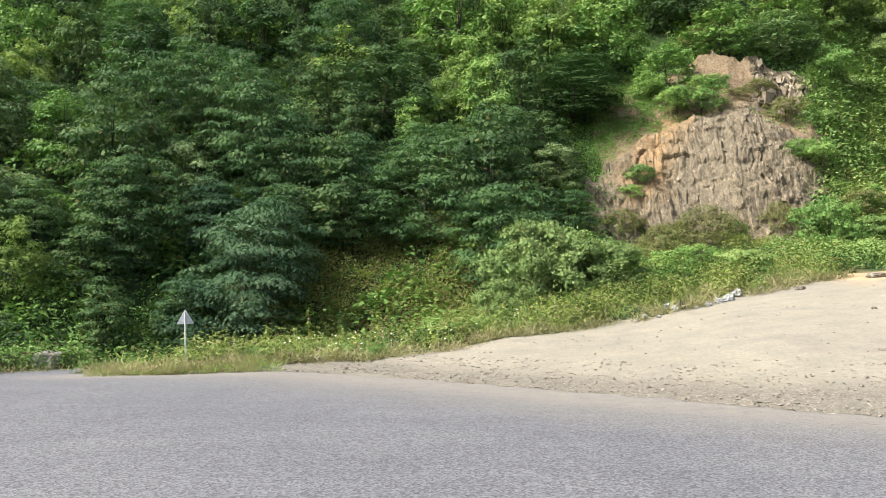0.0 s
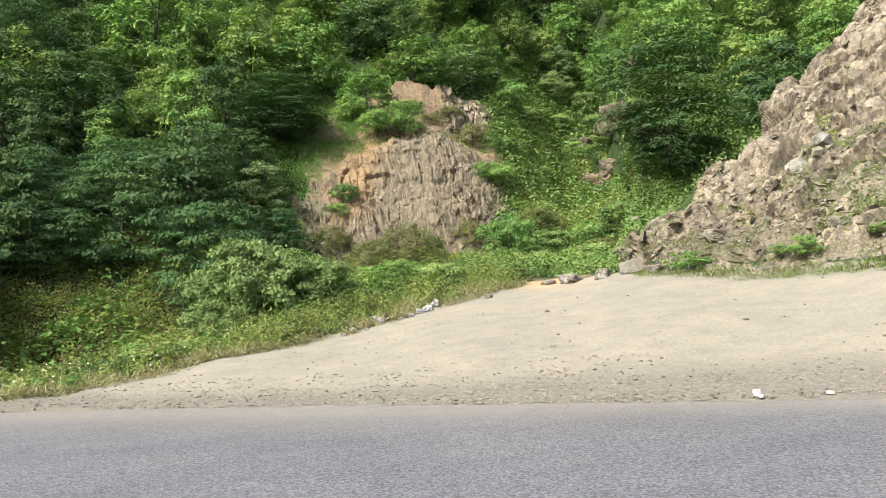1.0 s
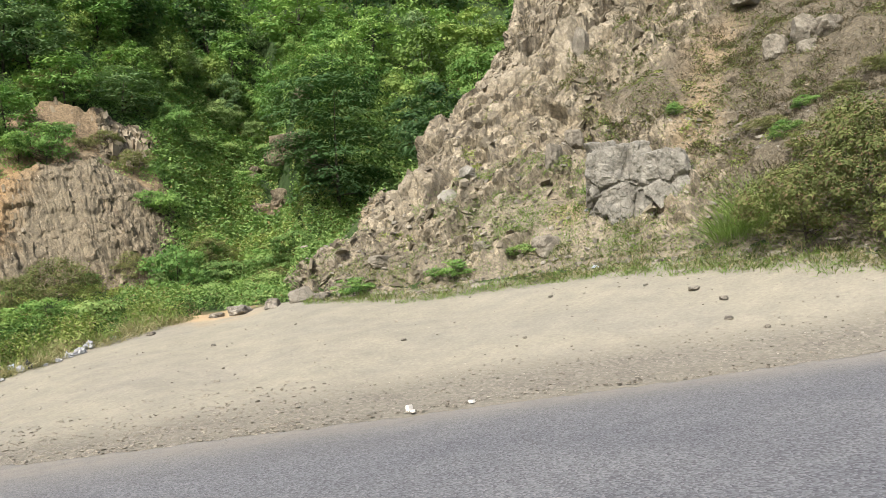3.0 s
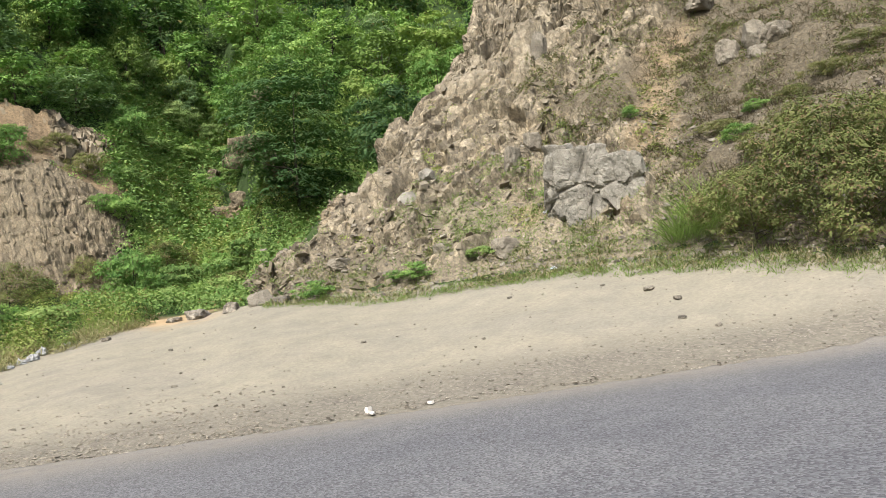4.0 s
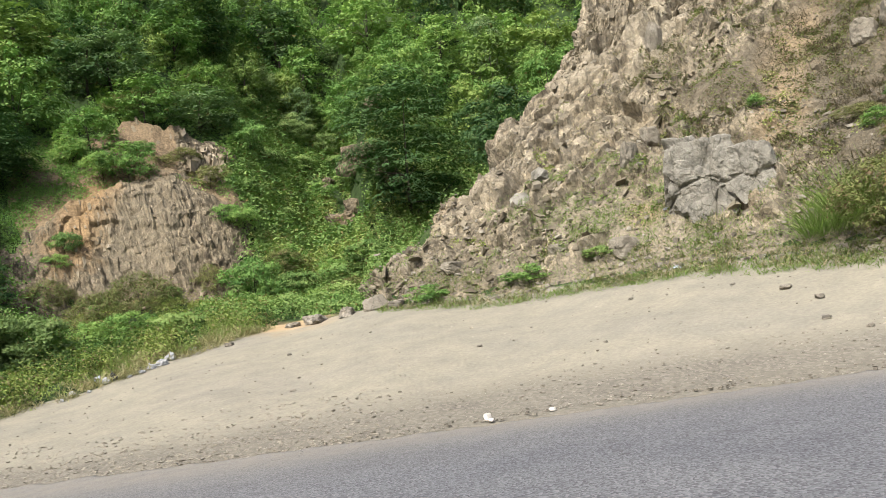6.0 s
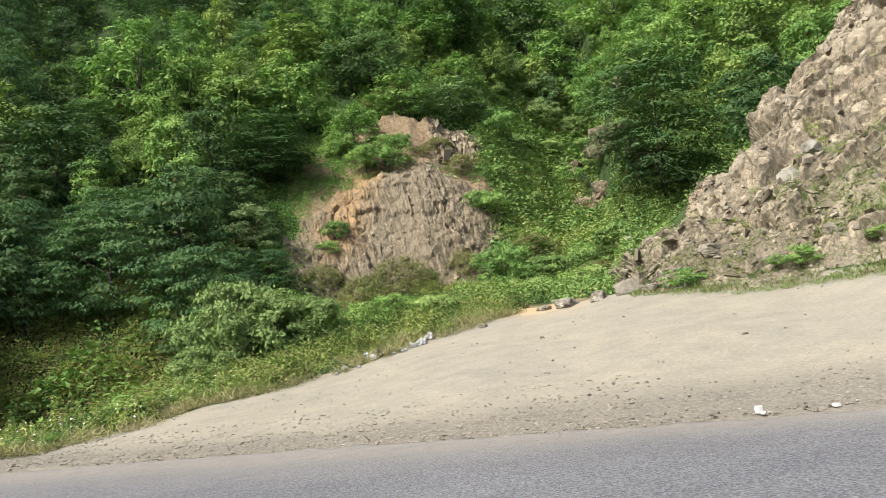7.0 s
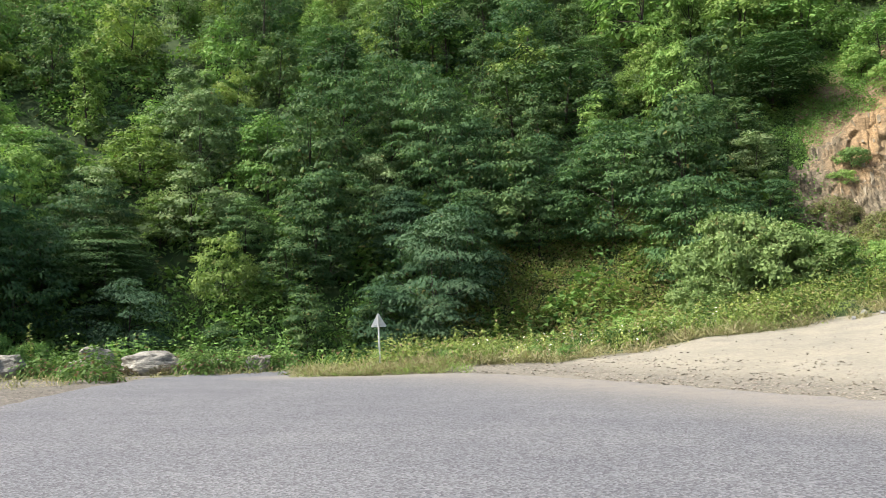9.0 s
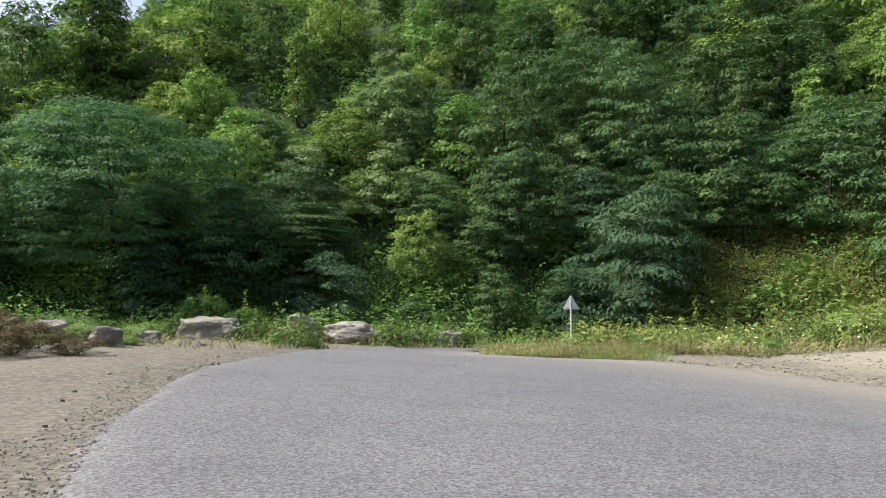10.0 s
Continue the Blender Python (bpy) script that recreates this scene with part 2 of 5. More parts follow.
M_CLIFF = rock_mat("rust_stained_cliff_rock", (0.15, 0.127, 0.088), (0.205, 0.176, 0.126), (0.076, 0.063, 0.043), (0.2, 0.152, 0.097), (1.5, 1.5, 0.4), 0.56, earth=(0.235, 0.175, 0.108), pale_tint=(0.215, 0.184, 0.13), ochre_tint=(0.33, 0.215, 0.105))
M_BOULDER = rock_mat("grey_boulder_stone", (0.26, 0.25, 0.215), (0.36, 0.35, 0.305), (0.15, 0.14, 0.115), (0.22, 0.185, 0.135), (1, 1, 2.5), 0.6, cells=0.4)
M_STONE = rock_mat("small_loose_stone", (0.215, 0.198, 0.165), (0.31, 0.29, 0.25), (0.13, 0.118, 0.10), (0.235, 0.195, 0.145), (1, 1, 1), 0.6)
M_BLOCK = rock_mat("grey_fractured_rock", (0.2, 0.182, 0.146), (0.26, 0.24, 0.196), (0.12, 0.106, 0.084), (0.19, 0.16, 0.12), (1, 1, 1), 0.62, cells=0.25)
M_PALE_STONE = rock_mat("pale_grey_fractured_rock", (0.222, 0.213, 0.184), (0.291, 0.283, 0.245), (0.125, 0.117, 0.098), (0.185, 0.16, 0.122), (1, 1, 1), 0.62, cells=0.35)
M_BARK = rock_mat("grey_brown_bark", (0.055, 0.046, 0.036), (0.10, 0.088, 0.072), (0.028, 0.023, 0.019), (0.05, 0.04, 0.03), (4, 4, 0.6), 0.6)
M_LOCUST = leaf_material("dark_feathery_leaf", (0.029, 0.070, 0.030), (0.057, 0.117, 0.045), (0.110, 0.187, 0.065))
M_LAYER = leaf_material("blackish_green_leaf", (0.025, 0.060, 0.024), (0.049, 0.102, 0.037), (0.092, 0.160, 0.056), glow=0.22)
M_DEEP = leaf_material("deep_blue_green_leaf", (0.027, 0.068, 0.035), (0.051, 0.120, 0.055), (0.102, 0.188, 0.083), dry_share=0.01, glow=0.34)
M_FRESH = leaf_material("fresh_light_green_leaf", (0.115, 0.175, 0.062), (0.185, 0.265, 0.095), (0.275, 0.355, 0.145))
M_BROAD = leaf_material("mid_green_leaf", (0.075, 0.158, 0.044), (0.145, 0.259, 0.071), (0.250, 0.362, 0.101))
M_YELLOW = leaf_material("yellow_green_leaf", (0.091, 0.151, 0.037), (0.158, 0.237, 0.062), (0.254, 0.325, 0.093), dry_share=0.02)
M_PALE = leaf_material("grey_green_leaf", (0.081, 0.139, 0.057), (0.143, 0.217, 0.095), (0.235, 0.301, 0.142), glow=0.25)
M_DARK = leaf_material("deep_green_leaf", (0.031, 0.069, 0.028), (0.059, 0.112, 0.043), (0.116, 0.177, 0.062))
M_VINE = leaf_material("bright_bramble_leaf", (0.076, 0.144, 0.044), (0.151, 0.242, 0.073), (0.252, 0.342, 0.113), dry=(0.15, 0.13, 0.05), dry_share=0.06)
M_UNDER = leaf_material("undergrowth_leaf", (0.046, 0.105, 0.031), (0.099, 0.187, 0.048), (0.189, 0.273, 0.070), dry_share=0.06, patch=0.12)
M_WEED = leaf_material("verge_weed_leaf", (0.119, 0.170, 0.042), (0.227, 0.286, 0.079), (0.356, 0.387, 0.147), dry=(0.25, 0.21, 0.11), dry_share=0.12, patch=0.5)
M_GRASS = leaf_material("verge_grass_blade", (0.10, 0.12, 0.045), (0.17, 0.175, 0.08), (0.27, 0.25, 0.14), dry=(0.33, 0.28, 0.18), dry_share=0.3, patch=0.6)
M_DRYBUSH = leaf_material("dull_olive_bush_leaf", (0.077, 0.098, 0.035), (0.138, 0.161, 0.055), (0.221, 0.234, 0.090), dry=(0.16, 0.115, 0.068), dry_share=0.2, patch=0.6)
M_TWIG = leaf_material("brown_dry_scrub", (0.046, 0.042, 0.027), (0.085, 0.077, 0.05), (0.14, 0.126, 0.082), dry=(0.155, 0.12, 0.082), dry_share=0.3, patch=0.6, glow=0.15)
M_FERN = leaf_material("fern_and_bramble_leaf", (0.036, 0.08, 0.02), (0.07, 0.13, 0.034), (0.12, 0.19, 0.05), dry=(0.13, 0.085, 0.05), dry_share=0.1)
M_OLIVE = leaf_material("olive_brush_leaf", (0.106, 0.141, 0.043), (0.205, 0.251, 0.078), (0.343, 0.367, 0.128), dry=(0.2, 0.145, 0.08), dry_share=0.2, patch=0.5, glow=0.42)
M_STRAW = leaf_material("bleached_straw_blade", (0.2, 0.19, 0.095), (0.3, 0.28, 0.15), (0.42, 0.385, 0.23), dry=(0.28, 0.23, 0.13), dry_share=0.2, patch=0.8)
M_REED = leaf_material("bright_reed_blade", (0.12, 0.18, 0.05), (0.19, 0.26, 0.085), (0.28, 0.34, 0.13), patch=0.8, glow=0.45)
M_RUSTY = leaf_material("rusty_dark_leaf", (0.035, 0.05, 0.02), (0.065, 0.08, 0.032), (0.11, 0.12, 0.05), dry=(0.12, 0.06, 0.04), dry_share=0.45, patch=0.8)
M_POPLAR = leaf_material("pale_poplar_leaf", (0.12, 0.19, 0.05), (0.19, 0.28, 0.08), (0.28, 0.37, 0.13))
M_SILVER = leaf_material("silvery_blue_green_leaf", (0.026, 0.062, 0.031), (0.051, 0.106, 0.053), (0.103, 0.164, 0.088), dry_share=0.01, glow=0.2)
M_CLOD = plain_mat("sandy_clod", (0.225, 0.205, 0.165), 0.95, 0.0, 0.25, 20.0)

# ---- numbers in a field: lattice noise for shaping ground and rock ----
def hashed(ix, iy, iz, seed):
    h = (ix.astype(np.int64) * 374761393 + iy.astype(np.int64) * 668265263 + iz.astype(np.int64) * 2147483647 + seed * 974711) & 0xFFFFFFFF
    h = ((h ^ (h >> 13)) * 1274126177) & 0xFFFFFFFF
    h = ((h ^ (h >> 16)) * 2246822519) & 0xFFFFFFFF
    return ((h ^ (h >> 15)) & 0xFFFFFF) / float(0xFFFFFF)


def vnoise(x, y, z=0.0, seed=0):
    """Smooth value noise, -1 to 1."""
    x, y, z = np.broadcast_arrays(np.asarray(x, float), np.asarray(y, float), np.asarray(z, float))
    ix, iy, iz = np.floor(x), np.floor(y), np.floor(z)
    fx, fy, fz = x - ix, y - iy, z - iz
    fx, fy, fz = (f * f * (3 - 2 * f) for f in (fx, fy, fz))
    out = 0
    for a in (0, 1):
        for b in (0, 1):
            for c in (0, 1):
                w = (fx if a else 1 - fx) * (fy if b else 1 - fy) * (fz if c else 1 - fz)
                out = out + w * hashed(ix + a, iy + b, iz + c, seed)
    return out * 2 - 1


def fbm(x, y, z=0.0, octaves=4, seed=0, gain=0.5):
    total, amp = 0, 1.0
    for o in range(octaves):
        total = total + amp * vnoise(x * 2 ** o, y * 2 ** o, np.asarray(z) * 2 ** o, seed + o)
        amp *= gain
    return total


def blocks(p, size, seed, crack=0.0, soft=0.16):
    """Fractured rock: each cell of a broken lattice has a height and a tilted face of its own, with open joints between. p: N x 3."""
    q = p / np.asarray(size)
    base = np.floor(q)
    d1, d2 = np.full(len(p), 1e9), np.full(len(p), 1e9)
    v1, v2 = np.zeros(len(p)), np.zeros(len(p))
    for a in (-1, 0, 1):
        for b in (-1, 0, 1):
            for c in (-1, 0, 1):
                cell = base + (a, b, c)
                jit = np.stack([hashed(*cell.T, seed + k) for k in (1, 2, 3)], -1)
                off = q - cell - jit
                d = np.sqrt((off ** 2).sum(1))
                tilt = np.stack([hashed(*cell.T, seed + k) for k in (5, 6, 7)], -1) - 0.5
                v = hashed(*cell.T, seed + 4) - 0.5 + (off * tilt).sum(1) * 1.6
                first, second = d < d1, (d >= d1) & (d < d2)
                d2 = np.where(first, d1, np.where(second, d, d2))
                v2 = np.where(first, v1, np.where(second, v, v2))
                d1, v1 = np.where(first, d, d1), np.where(first, v, v1)
    gap = d2 - d1
    u = np.clip(gap / soft, 0, 1)
    u = u * u * (3 - 2 * u) * 0.5
    return v1 * (0.5 + u) + v2 * (0.5 - u) - crack * np.exp(-((gap / 0.07) ** 2))


# ---- the lie of the land, by bearing from the bend (degrees from straight ahead) ----
# bearing, far edge of the road, foot of the plants and its height, foot of the hill, first rise, second rise, top
LAND_LEFT = [
    (-180, 30, 36, 0.0, 60, 0.0, 80, 2, 100, 6, 150, 18),
    (-110, 9, 12, 0.1, 30, 0.2, 45, 1, 80, 9, 140, 26),
    (-75, 9, 16, 0.2, 36, -0.8, 50, 3, 70, 10, 100, 14),
    (-58, 10, 32, 0.15, 40, -1.0, 58, 8, 76, 15, 96, 19),
    (-50, 12, 33, 0.2, 40, -1.0, 60, 12, 80, 24, 100, 30),
    (-40, 21, 34, 0.2, 40, -1.0, 60, 13, 80, 30, 110, 52),
    (-24.2, 30, 34, 0.2, 40, -1.2, 58, 13, 80, 33, 112, 60),
    (-23.4, 22.8, 24.2, 0.1, 40, -1.8, 58, 13, 80, 33, 112, 60),
]
LAND_AHEAD = [
    (-18, 23.3, 24.5, 0.12, 40, -2.0, 57, 13, 78, 33, 110, 62),
    (-6, 22.4, 24.6, 0.24, 40, -1.0, 55, 13, 75, 34, 108, 64),
    (0, 19, 25.2, 0.52, 40, 0.3, 55, 14, 75, 35, 108, 66),
    (6, 17.3, 26.8, 0.9, 42, 2.0, 55, 14, 75, 34, 108, 66),
    (10, 16.5, 28, 1.12, 47, 4.2, 56, 14.5, 66, 24, 105, 65),
    (14, 15.5, 29.5, 1.4, 50, 5.5, 55, 14, 64, 21, 105, 65),
]
LAND_GULLY = [
    (20, 15, 32, 2.2, 50.5, 6.0, 56, 14.5, 64, 21.5, 105, 65),
    (25, 14.6, 34.5, 2.85, 52, 5.5, 57, 13.4, 66, 20.5, 106, 65),
    (30, 14.4, 36, 3.3, 46, 4.0, 62, 10, 76, 22, 112, 66),
    (33, 14.4, 34, 3.3, 36, 3.2, 50, 4.6, 72, 16, 112, 64),
    (35, 14.5, 33.5, 3.3, 34.3, 3.7, 36.5, 4.9, 48, 4.6, 112, 62),
    (37.6, 14.6, 32.5, 3.1, 33, 3.4, 37.5, 5.8, 50, 5, 112, 62),
    (41.8, 14.8, 31, 2.85, 31.5, 3.1, 39.5, 8.7, 54, 6, 112, 62),
]
LAND_RIGHT = [
    (45.3, 15, 30, 2.8, 30.5, 3.0, 42, 12.7, 60, 8, 114, 62),
    (49.3, 15, 29, 2.8, 29.5, 3.0, 46, 16.4, 68, 12, 116, 62),
    (52, 15.2, 28.7, 2.85, 29.2, 3.1, 50, 20.8, 76, 18, 118, 62),
    (56, 15.5, 28, 2.9, 28.5, 3.1, 58, 28, 84, 32, 120, 62),
    (68, 15.8, 25, 2.4, 25.5, 2.6, 58, 28, 84, 33, 120, 62),
    (76, 17, 23, 2.0, 23.5, 2.2, 58, 28, 84, 32, 120, 60),
    (95, 22, 26, 1.2, 27, 1.4, 58, 22, 84, 26, 120, 50),
    (120, 26, 32, 0.3, 45, 0.5, 70, 4, 90, 8, 140, 24),
    (180, 30, 36, 0.0, 60, 0.0, 80, 2, 100, 6, 150, 18),
]
LAND = np.array(LAND_LEFT + LAND_AHEAD + LAND_GULLY + LAND_RIGHT, float)


def along(az, column):
    return np.interp(az, LAND[:, 0], LAND[:, column])


def base_height(az, d):
    """Height of the bare ground at a bearing (degrees) and distance."""
    az, d = np.broadcast_arrays(np.asarray(az, float), np.asarray(d, float))
    fall = -0.05 * np.clip(d - 22, 0, 12) * np.clip((-az - 14) / 6, 0, 1) * np.clip((az + 100) / 30, 0, 1)
    e, v, vz, f, fz, c, cz, b, bz, t, tz = (along(az, k) for k in range(1, 12))
    knots_d = [np.zeros_like(d), e, v, f, c, b, t, t + 60, t + 3000]
    knots_z = [np.zeros_like(d), 0 * e, vz, fz, cz, bz, tz, tz + 4, tz - 40]
    z = np.zeros_like(d)
    for k in range(len(knots_d) - 1):
        d0, d1, z0, z1 = knots_d[k], knots_d[k + 1], knots_z[k], knots_z[k + 1]
        u = np.clip((d - d0) / np.maximum(d1 - d0, 0.01), 0, 1)
        z = np.where((d >= d0) & (d < d1 + 1e-6), z0 + (z1 - z0) * u, z)
    return z + fall * (d < f)


def height(x, y):
    az, d = np.degrees(np.arctan2(x, y)), np.hypot(x, y)
    z = 0
    for o, w in ((-0.8, 0.25), (0, 0.5), (0.8, 0.25)):
        z = z + w * base_height(az, np.maximum(d + o, 0))
    v, e, f = along(az, 2), along(az, 1), along(az, 4)
    lot = np.clip((d - e) / 3, 0, 1)
    hill = np.clip((d - f) / 12, 0, 1) * np.clip(1.6 - d / 400, 0.2, 1)
    z = z + lot * (0.06 * fbm(x * 0.5, y * 0.5, 0, 4, 11)) + hill * 1.6 * fbm(x * 0.09, y * 0.09, 0, 4, 21)
    return z + 0.12 * np.clip((d - v) / 2, 0, 1) * fbm(x * 0.7, y * 0.7, 0, 3, 31)


# ---- mesh helpers ----
def mesh_of(name, verts, quads, mat=None, smooth=False, attrs=None):
    me = bpy.data.meshes.new(name)
    verts, quads = np.asarray(verts, np.float32), np.asarray(quads, np.int32)
    n, k = len(quads), quads.shape[1]
    me.vertices.add(len(verts)), me.loops.add(n * k), me.polygons.add(n)
    me.vertices.foreach_set("co", verts.ravel())
    me.loops.foreach_set("vertex_index", quads.ravel())
    me.polygons.foreach_set("loop_start", np.arange(0, n * k, k, dtype=np.int32))
    me.polygons.foreach_set("loop_total", np.full(n, k, np.int32))
    me.polygons.foreach_set("use_smooth", np.full(n, smooth))
    for key, values in (attrs or {}).items():
        me.attributes.new(key, "FLOAT", "POINT").data.foreach_set("value", np.asarray(values, np.float32).ravel())
    me.update(calc_edges=True)
    me.validate()
    if mat:
        me.materials.append(mat)
    return me


def grid_quads(rows, cols, wrap=False):
    i = np.arange(rows * cols).reshape(rows, cols)
    if wrap:
        i = np.concatenate([i, i[:, :1]], 1)
    return np.stack([i[:-1, :-1], i[:-1, 1:], i[1:, 1:], i[1:, :-1]], -1).reshape(-1, 4)


def part(name, mesh, parent, label=""):
    ob = new(name, mesh)
    ob.parent = parent
    return tagged(ob, label)


def thing(name, x, y, z, label, category, group="", turn=0.0, kind=""):
    ob = new(name)
    ob.matrix_basis = pose(x, y, z, 0, 0, turn)
    ob.empty_display_size = 0.2
    return tagged(ob, label, category, group, kind)


# ---- ground: one sheet out to the far hills ----
def build_ground():
    az = np.concatenate([np.arange(-180, -66, 3.0), np.arange(-66, 92, 0.55), np.arange(92, 180, 3.0)])
    d = np.concatenate([[0.05, 1, 2, 3.5], np.arange(5, 14, 1.0), np.arange(14, 40, 0.5), np.arange(40, 70, 0.9), np.arange(70, 130, 1.6), [135, 145, 160, 200, 300, 600, 1500, 3000]])
    A, D = np.meshgrid(az, d)
    X, Y = D * np.sin(np.radians(A)), D * np.cos(np.radians(A))
    Z = height(X, Y)
    e, v = along(A, 1), along(A, 2)
    Z = Z - 0.05 * np.clip((e + 0.2 - D) / 0.6, 0, 1)
    # the sheet runs under the rock faces
    f, c, b = along(A, 4), along(A, 6), along(A, 8)
    Z = Z - 2.2 * np.clip((A - 34.2) / 1.0, 0, 1) * np.clip((83 - A) / 1.0, 0, 1) * np.clip((D - f - 0.3) / 1.5, 0, 1) * np.clip((c + 0.5 - D) / 1.5, 0, 1)
    Z = Z - 2.5 * np.clip(0.95 - ((A - 18.3) / 8.0) ** 2 - ((D - (f + b) / 2) / np.maximum((b - f) * 0.5, 1)) ** 2, 0, 1)
    edge = np.where(A < -20, np.minimum(v, np.maximum(e + 1.5, 24)), v) + 0.8 * fbm(X * 0.5, Y * 0.5, 0, 3, 41)
    sand = np.clip((edge - D) / 1.2 + 0.5, 0, 1)
    near = np.clip(1.4 - np.abs(D - e - 0.8) / 1.6, 0, 1)
    me = mesh_of("ground", np.stack([X, Y, Z], -1).reshape(-1, 3), grid_quads(*A.shape, wrap=True)[:, ::-1], M_GROUND, True,
                 {"sand": sand, "clay": np.clip(1.5 - np.hypot((X - 16.5) / 1.8, (Y - 31.4) / 2.2) + 0.5 * fbm(X, Y, 0, 3, 44), 0, 1), "gravel": np.maximum(near, 1.6 * np.clip((-A - 30) / 5, 0, 1) * np.clip((33 - D) / 3, 0, 1))})
    return tagged(new("ground", me), "pale sandy lay-by rising to overgrown hillside earth", "ground", kind="structure")


build_ground()


# ---- road: a worn strip that sweeps round the bend ----
ROAD_FAR = [(-5.2, 29.4), (-6.4, 28), (-7.4, 26.5), (-8.9, 24.2), (-9.4, 22.2), (-8.5, 21.25), (-7, 21.4), (-5.2, 22.1), (-3.4, 21.9),
            (-1.6, 20.3), (0.4, 18.7), (2.2, 16.9), (4.2, 15.0), (7, 12.4), (9.9, 9.9), (12.6, 7.6), (16.3, 4.3), (24, -1), (40, -12), (80, -42)]
ROAD_NEAR = [(-9.5, 34.0), (-11.5, 32), (-13.6, 29.4), (-15.0, 26.2), (-15.1, 23.2), (-14.2, 20.4), (-13.3, 17.8), (-12.6, 15.0), (-11.5, 12.1), (-10.2, 10.2),
             (-9.1, 8.7), (-8.0, 7.3), (-6.9, 6.1), (-5.6, 4.8), (-4.4, 3.2), (-2.6, 0.6), (-0.2, -2.4), (5, -7), (12, -12), (28, -24), (68, -54)]


def smoothed(points):
    p = np.array(points, float)
    for _ in range(3):
        q = np.empty((2 * len(p) - 2, 2))
        q[0::2], q[1::2] = 0.75 * p[:-1] + 0.25 * p[1:], 0.25 * p[:-1] + 0.75 * p[1:]
        p = np.vstack([p[:1], q, p[-1:]])
    return p


def build_road():
    far, near = smoothed(ROAD_FAR), smoothed(ROAD_NEAR)
    n = 1100
    k = np.linspace(0, len(far) - 1, n)
    far = np.stack([np.interp(k, np.arange(len(far)), far[:, c]) for c in (0, 1)], -1)
    near = np.stack([np.interp(k, np.arange(len(near)), near[:, c]) for c in (0, 1)], -1)
    u = np.concatenate([[0, 0.004, 0.012], np.linspace(0.03, 0.97, 22), [0.98, 0.99, 1]])
    P = far[:, None, :] * (1 - u)[None, :, None] + near[:, None, :] * u[None, :, None]
    out = far - near
    out /= np.linalg.norm(out, axis=1, keepdims=True)
    jag = 0.12 * fbm(far[:, 0] * 2.5, far[:, 1] * 2.5, 0, 4, 51, 0.7), 0.10 * fbm(near[:, 0] * 2.5, near[:, 1] * 2.5, 0, 4, 52, 0.75)
    for row, j in ((0, jag[0]), (1, jag[0]), (2, jag[0]), (-1, -jag[1]), (-2, -jag[1]), (-3, -jag[1])):
        P[:, row] += out * j[:, None]
    X, Y = P[..., 0], P[..., 1]
    az, d = np.degrees(np.arctan2(X, Y)), np.hypot(X, Y)
    Z = height(X, Y) + 0.03
    Z[:, [0, -1]] -= 0.09
    Z[:, -2] -= 0.03
    width = np.linalg.norm(far - near, axis=1)[:, None]
    side = np.minimum(u, 1 - u)[None, :] * width
    dust = np.clip(0.95 - side / 2.6, 0, 1) ** 1.4 + 0.25 * np.clip(1 - side / 4, 0, 1) + 0.7 * np.clip(1 - side / 4.5, 0, 1) * np.clip((9 - X) / 7, 0, 1)
    dust = dust * np.where(u[None, :] > 0.5, 0.0, 1.0) + 0.25 * np.clip(1 - side / 0.5, 0, 1) * (u[None, :] > 0.5)
    me = mesh_of("road", np.stack([X, Y, Z], -1).reshape(-1, 3), grid_quads(*X.shape), M_ROAD, True, {"dust": np.clip(dust, 0, 1)})
    return tagged(new("road", me), "worn grey asphalt road with crumbling dusty edges", "road", kind="structure")


build_road()


# ---- rock faces ----
def shards(name, label, V, mask, n, low, high, long, thick, wild, seed, mat, out=0.0, shelf=0.0, lean=0.25):
    """Angular pieces bedded in a rock face: V is the face's grid of points, mask says where they may break out."""
    rng = np.random.default_rng(seed)
    rows, cols = np.nonzero(mask[1:-1, 1:-1] > rng.random(mask[1:-1, 1:-1].shape))
    pick = rng.choice(len(rows), min(n, len(rows)), replace=False)
    r, c = rows[pick] + 1, cols[pick] + 1
    side, up = V[r, c + 1] - V[r, c - 1], V[r + 1, c] - V[r - 1, c]
    side = side / np.linalg.norm(side, axis=1, keepdims=True) + rng.normal(size=side.shape) * wild
    up = up / np.linalg.norm(up, axis=1, keepdims=True) + rng.normal(size=up.shape) * wild
    up = up + lean * side
    face = np.cross(side, up)
    face /= np.linalg.norm(face, axis=1, keepdims=True)
    face *= np.sign(face[:, 2:3] + 1e-6)
    up = np.cross(face, side)
    side, up = (q / np.linalg.norm(q, axis=1, keepdims=True) for q in (side, up))
    # beds stand out of the face like shelves
    up, face = up * math.cos(shelf) - face * math.sin(shelf), face * math.cos(shelf) + up * math.sin(shelf)
    box = np.array([(a, b, d) for a in (-1, 1) for b in (-1, 1) for d in (-1, 1)], float)
    faces = np.array([(0, 1, 3, 2), (4, 6, 7, 5), (0, 4, 5, 1), (2, 3, 7, 6), (0, 2, 6, 4), (1, 5, 7, 3)])
    s = low * (high / low) ** (rng.random(len(r)) ** 2.0)
    B = box[None] * rng.uniform(0.2, 1.0, (len(r), 8, 3)) * (s[:, None] * rng.uniform(0.6, 1.1, (len(r), 3)) * (1, long, thick))[:, None] / 2
    P = V[r, c][:, None] + B[..., :1] * side[:, None] + B[..., 1:2] * up[:, None] + (B[..., 2:] + (s * out)[:, None, None]) * face[:, None]
    F = (faces[None] + 8 * np.arange(len(r))[:, None, None]).reshape(-1, 4)
    return tagged(new(name, mesh_of(name, P.reshape(-1, 3), F, mat)), label, "stones", kind="stuff")


SLOPE = {}


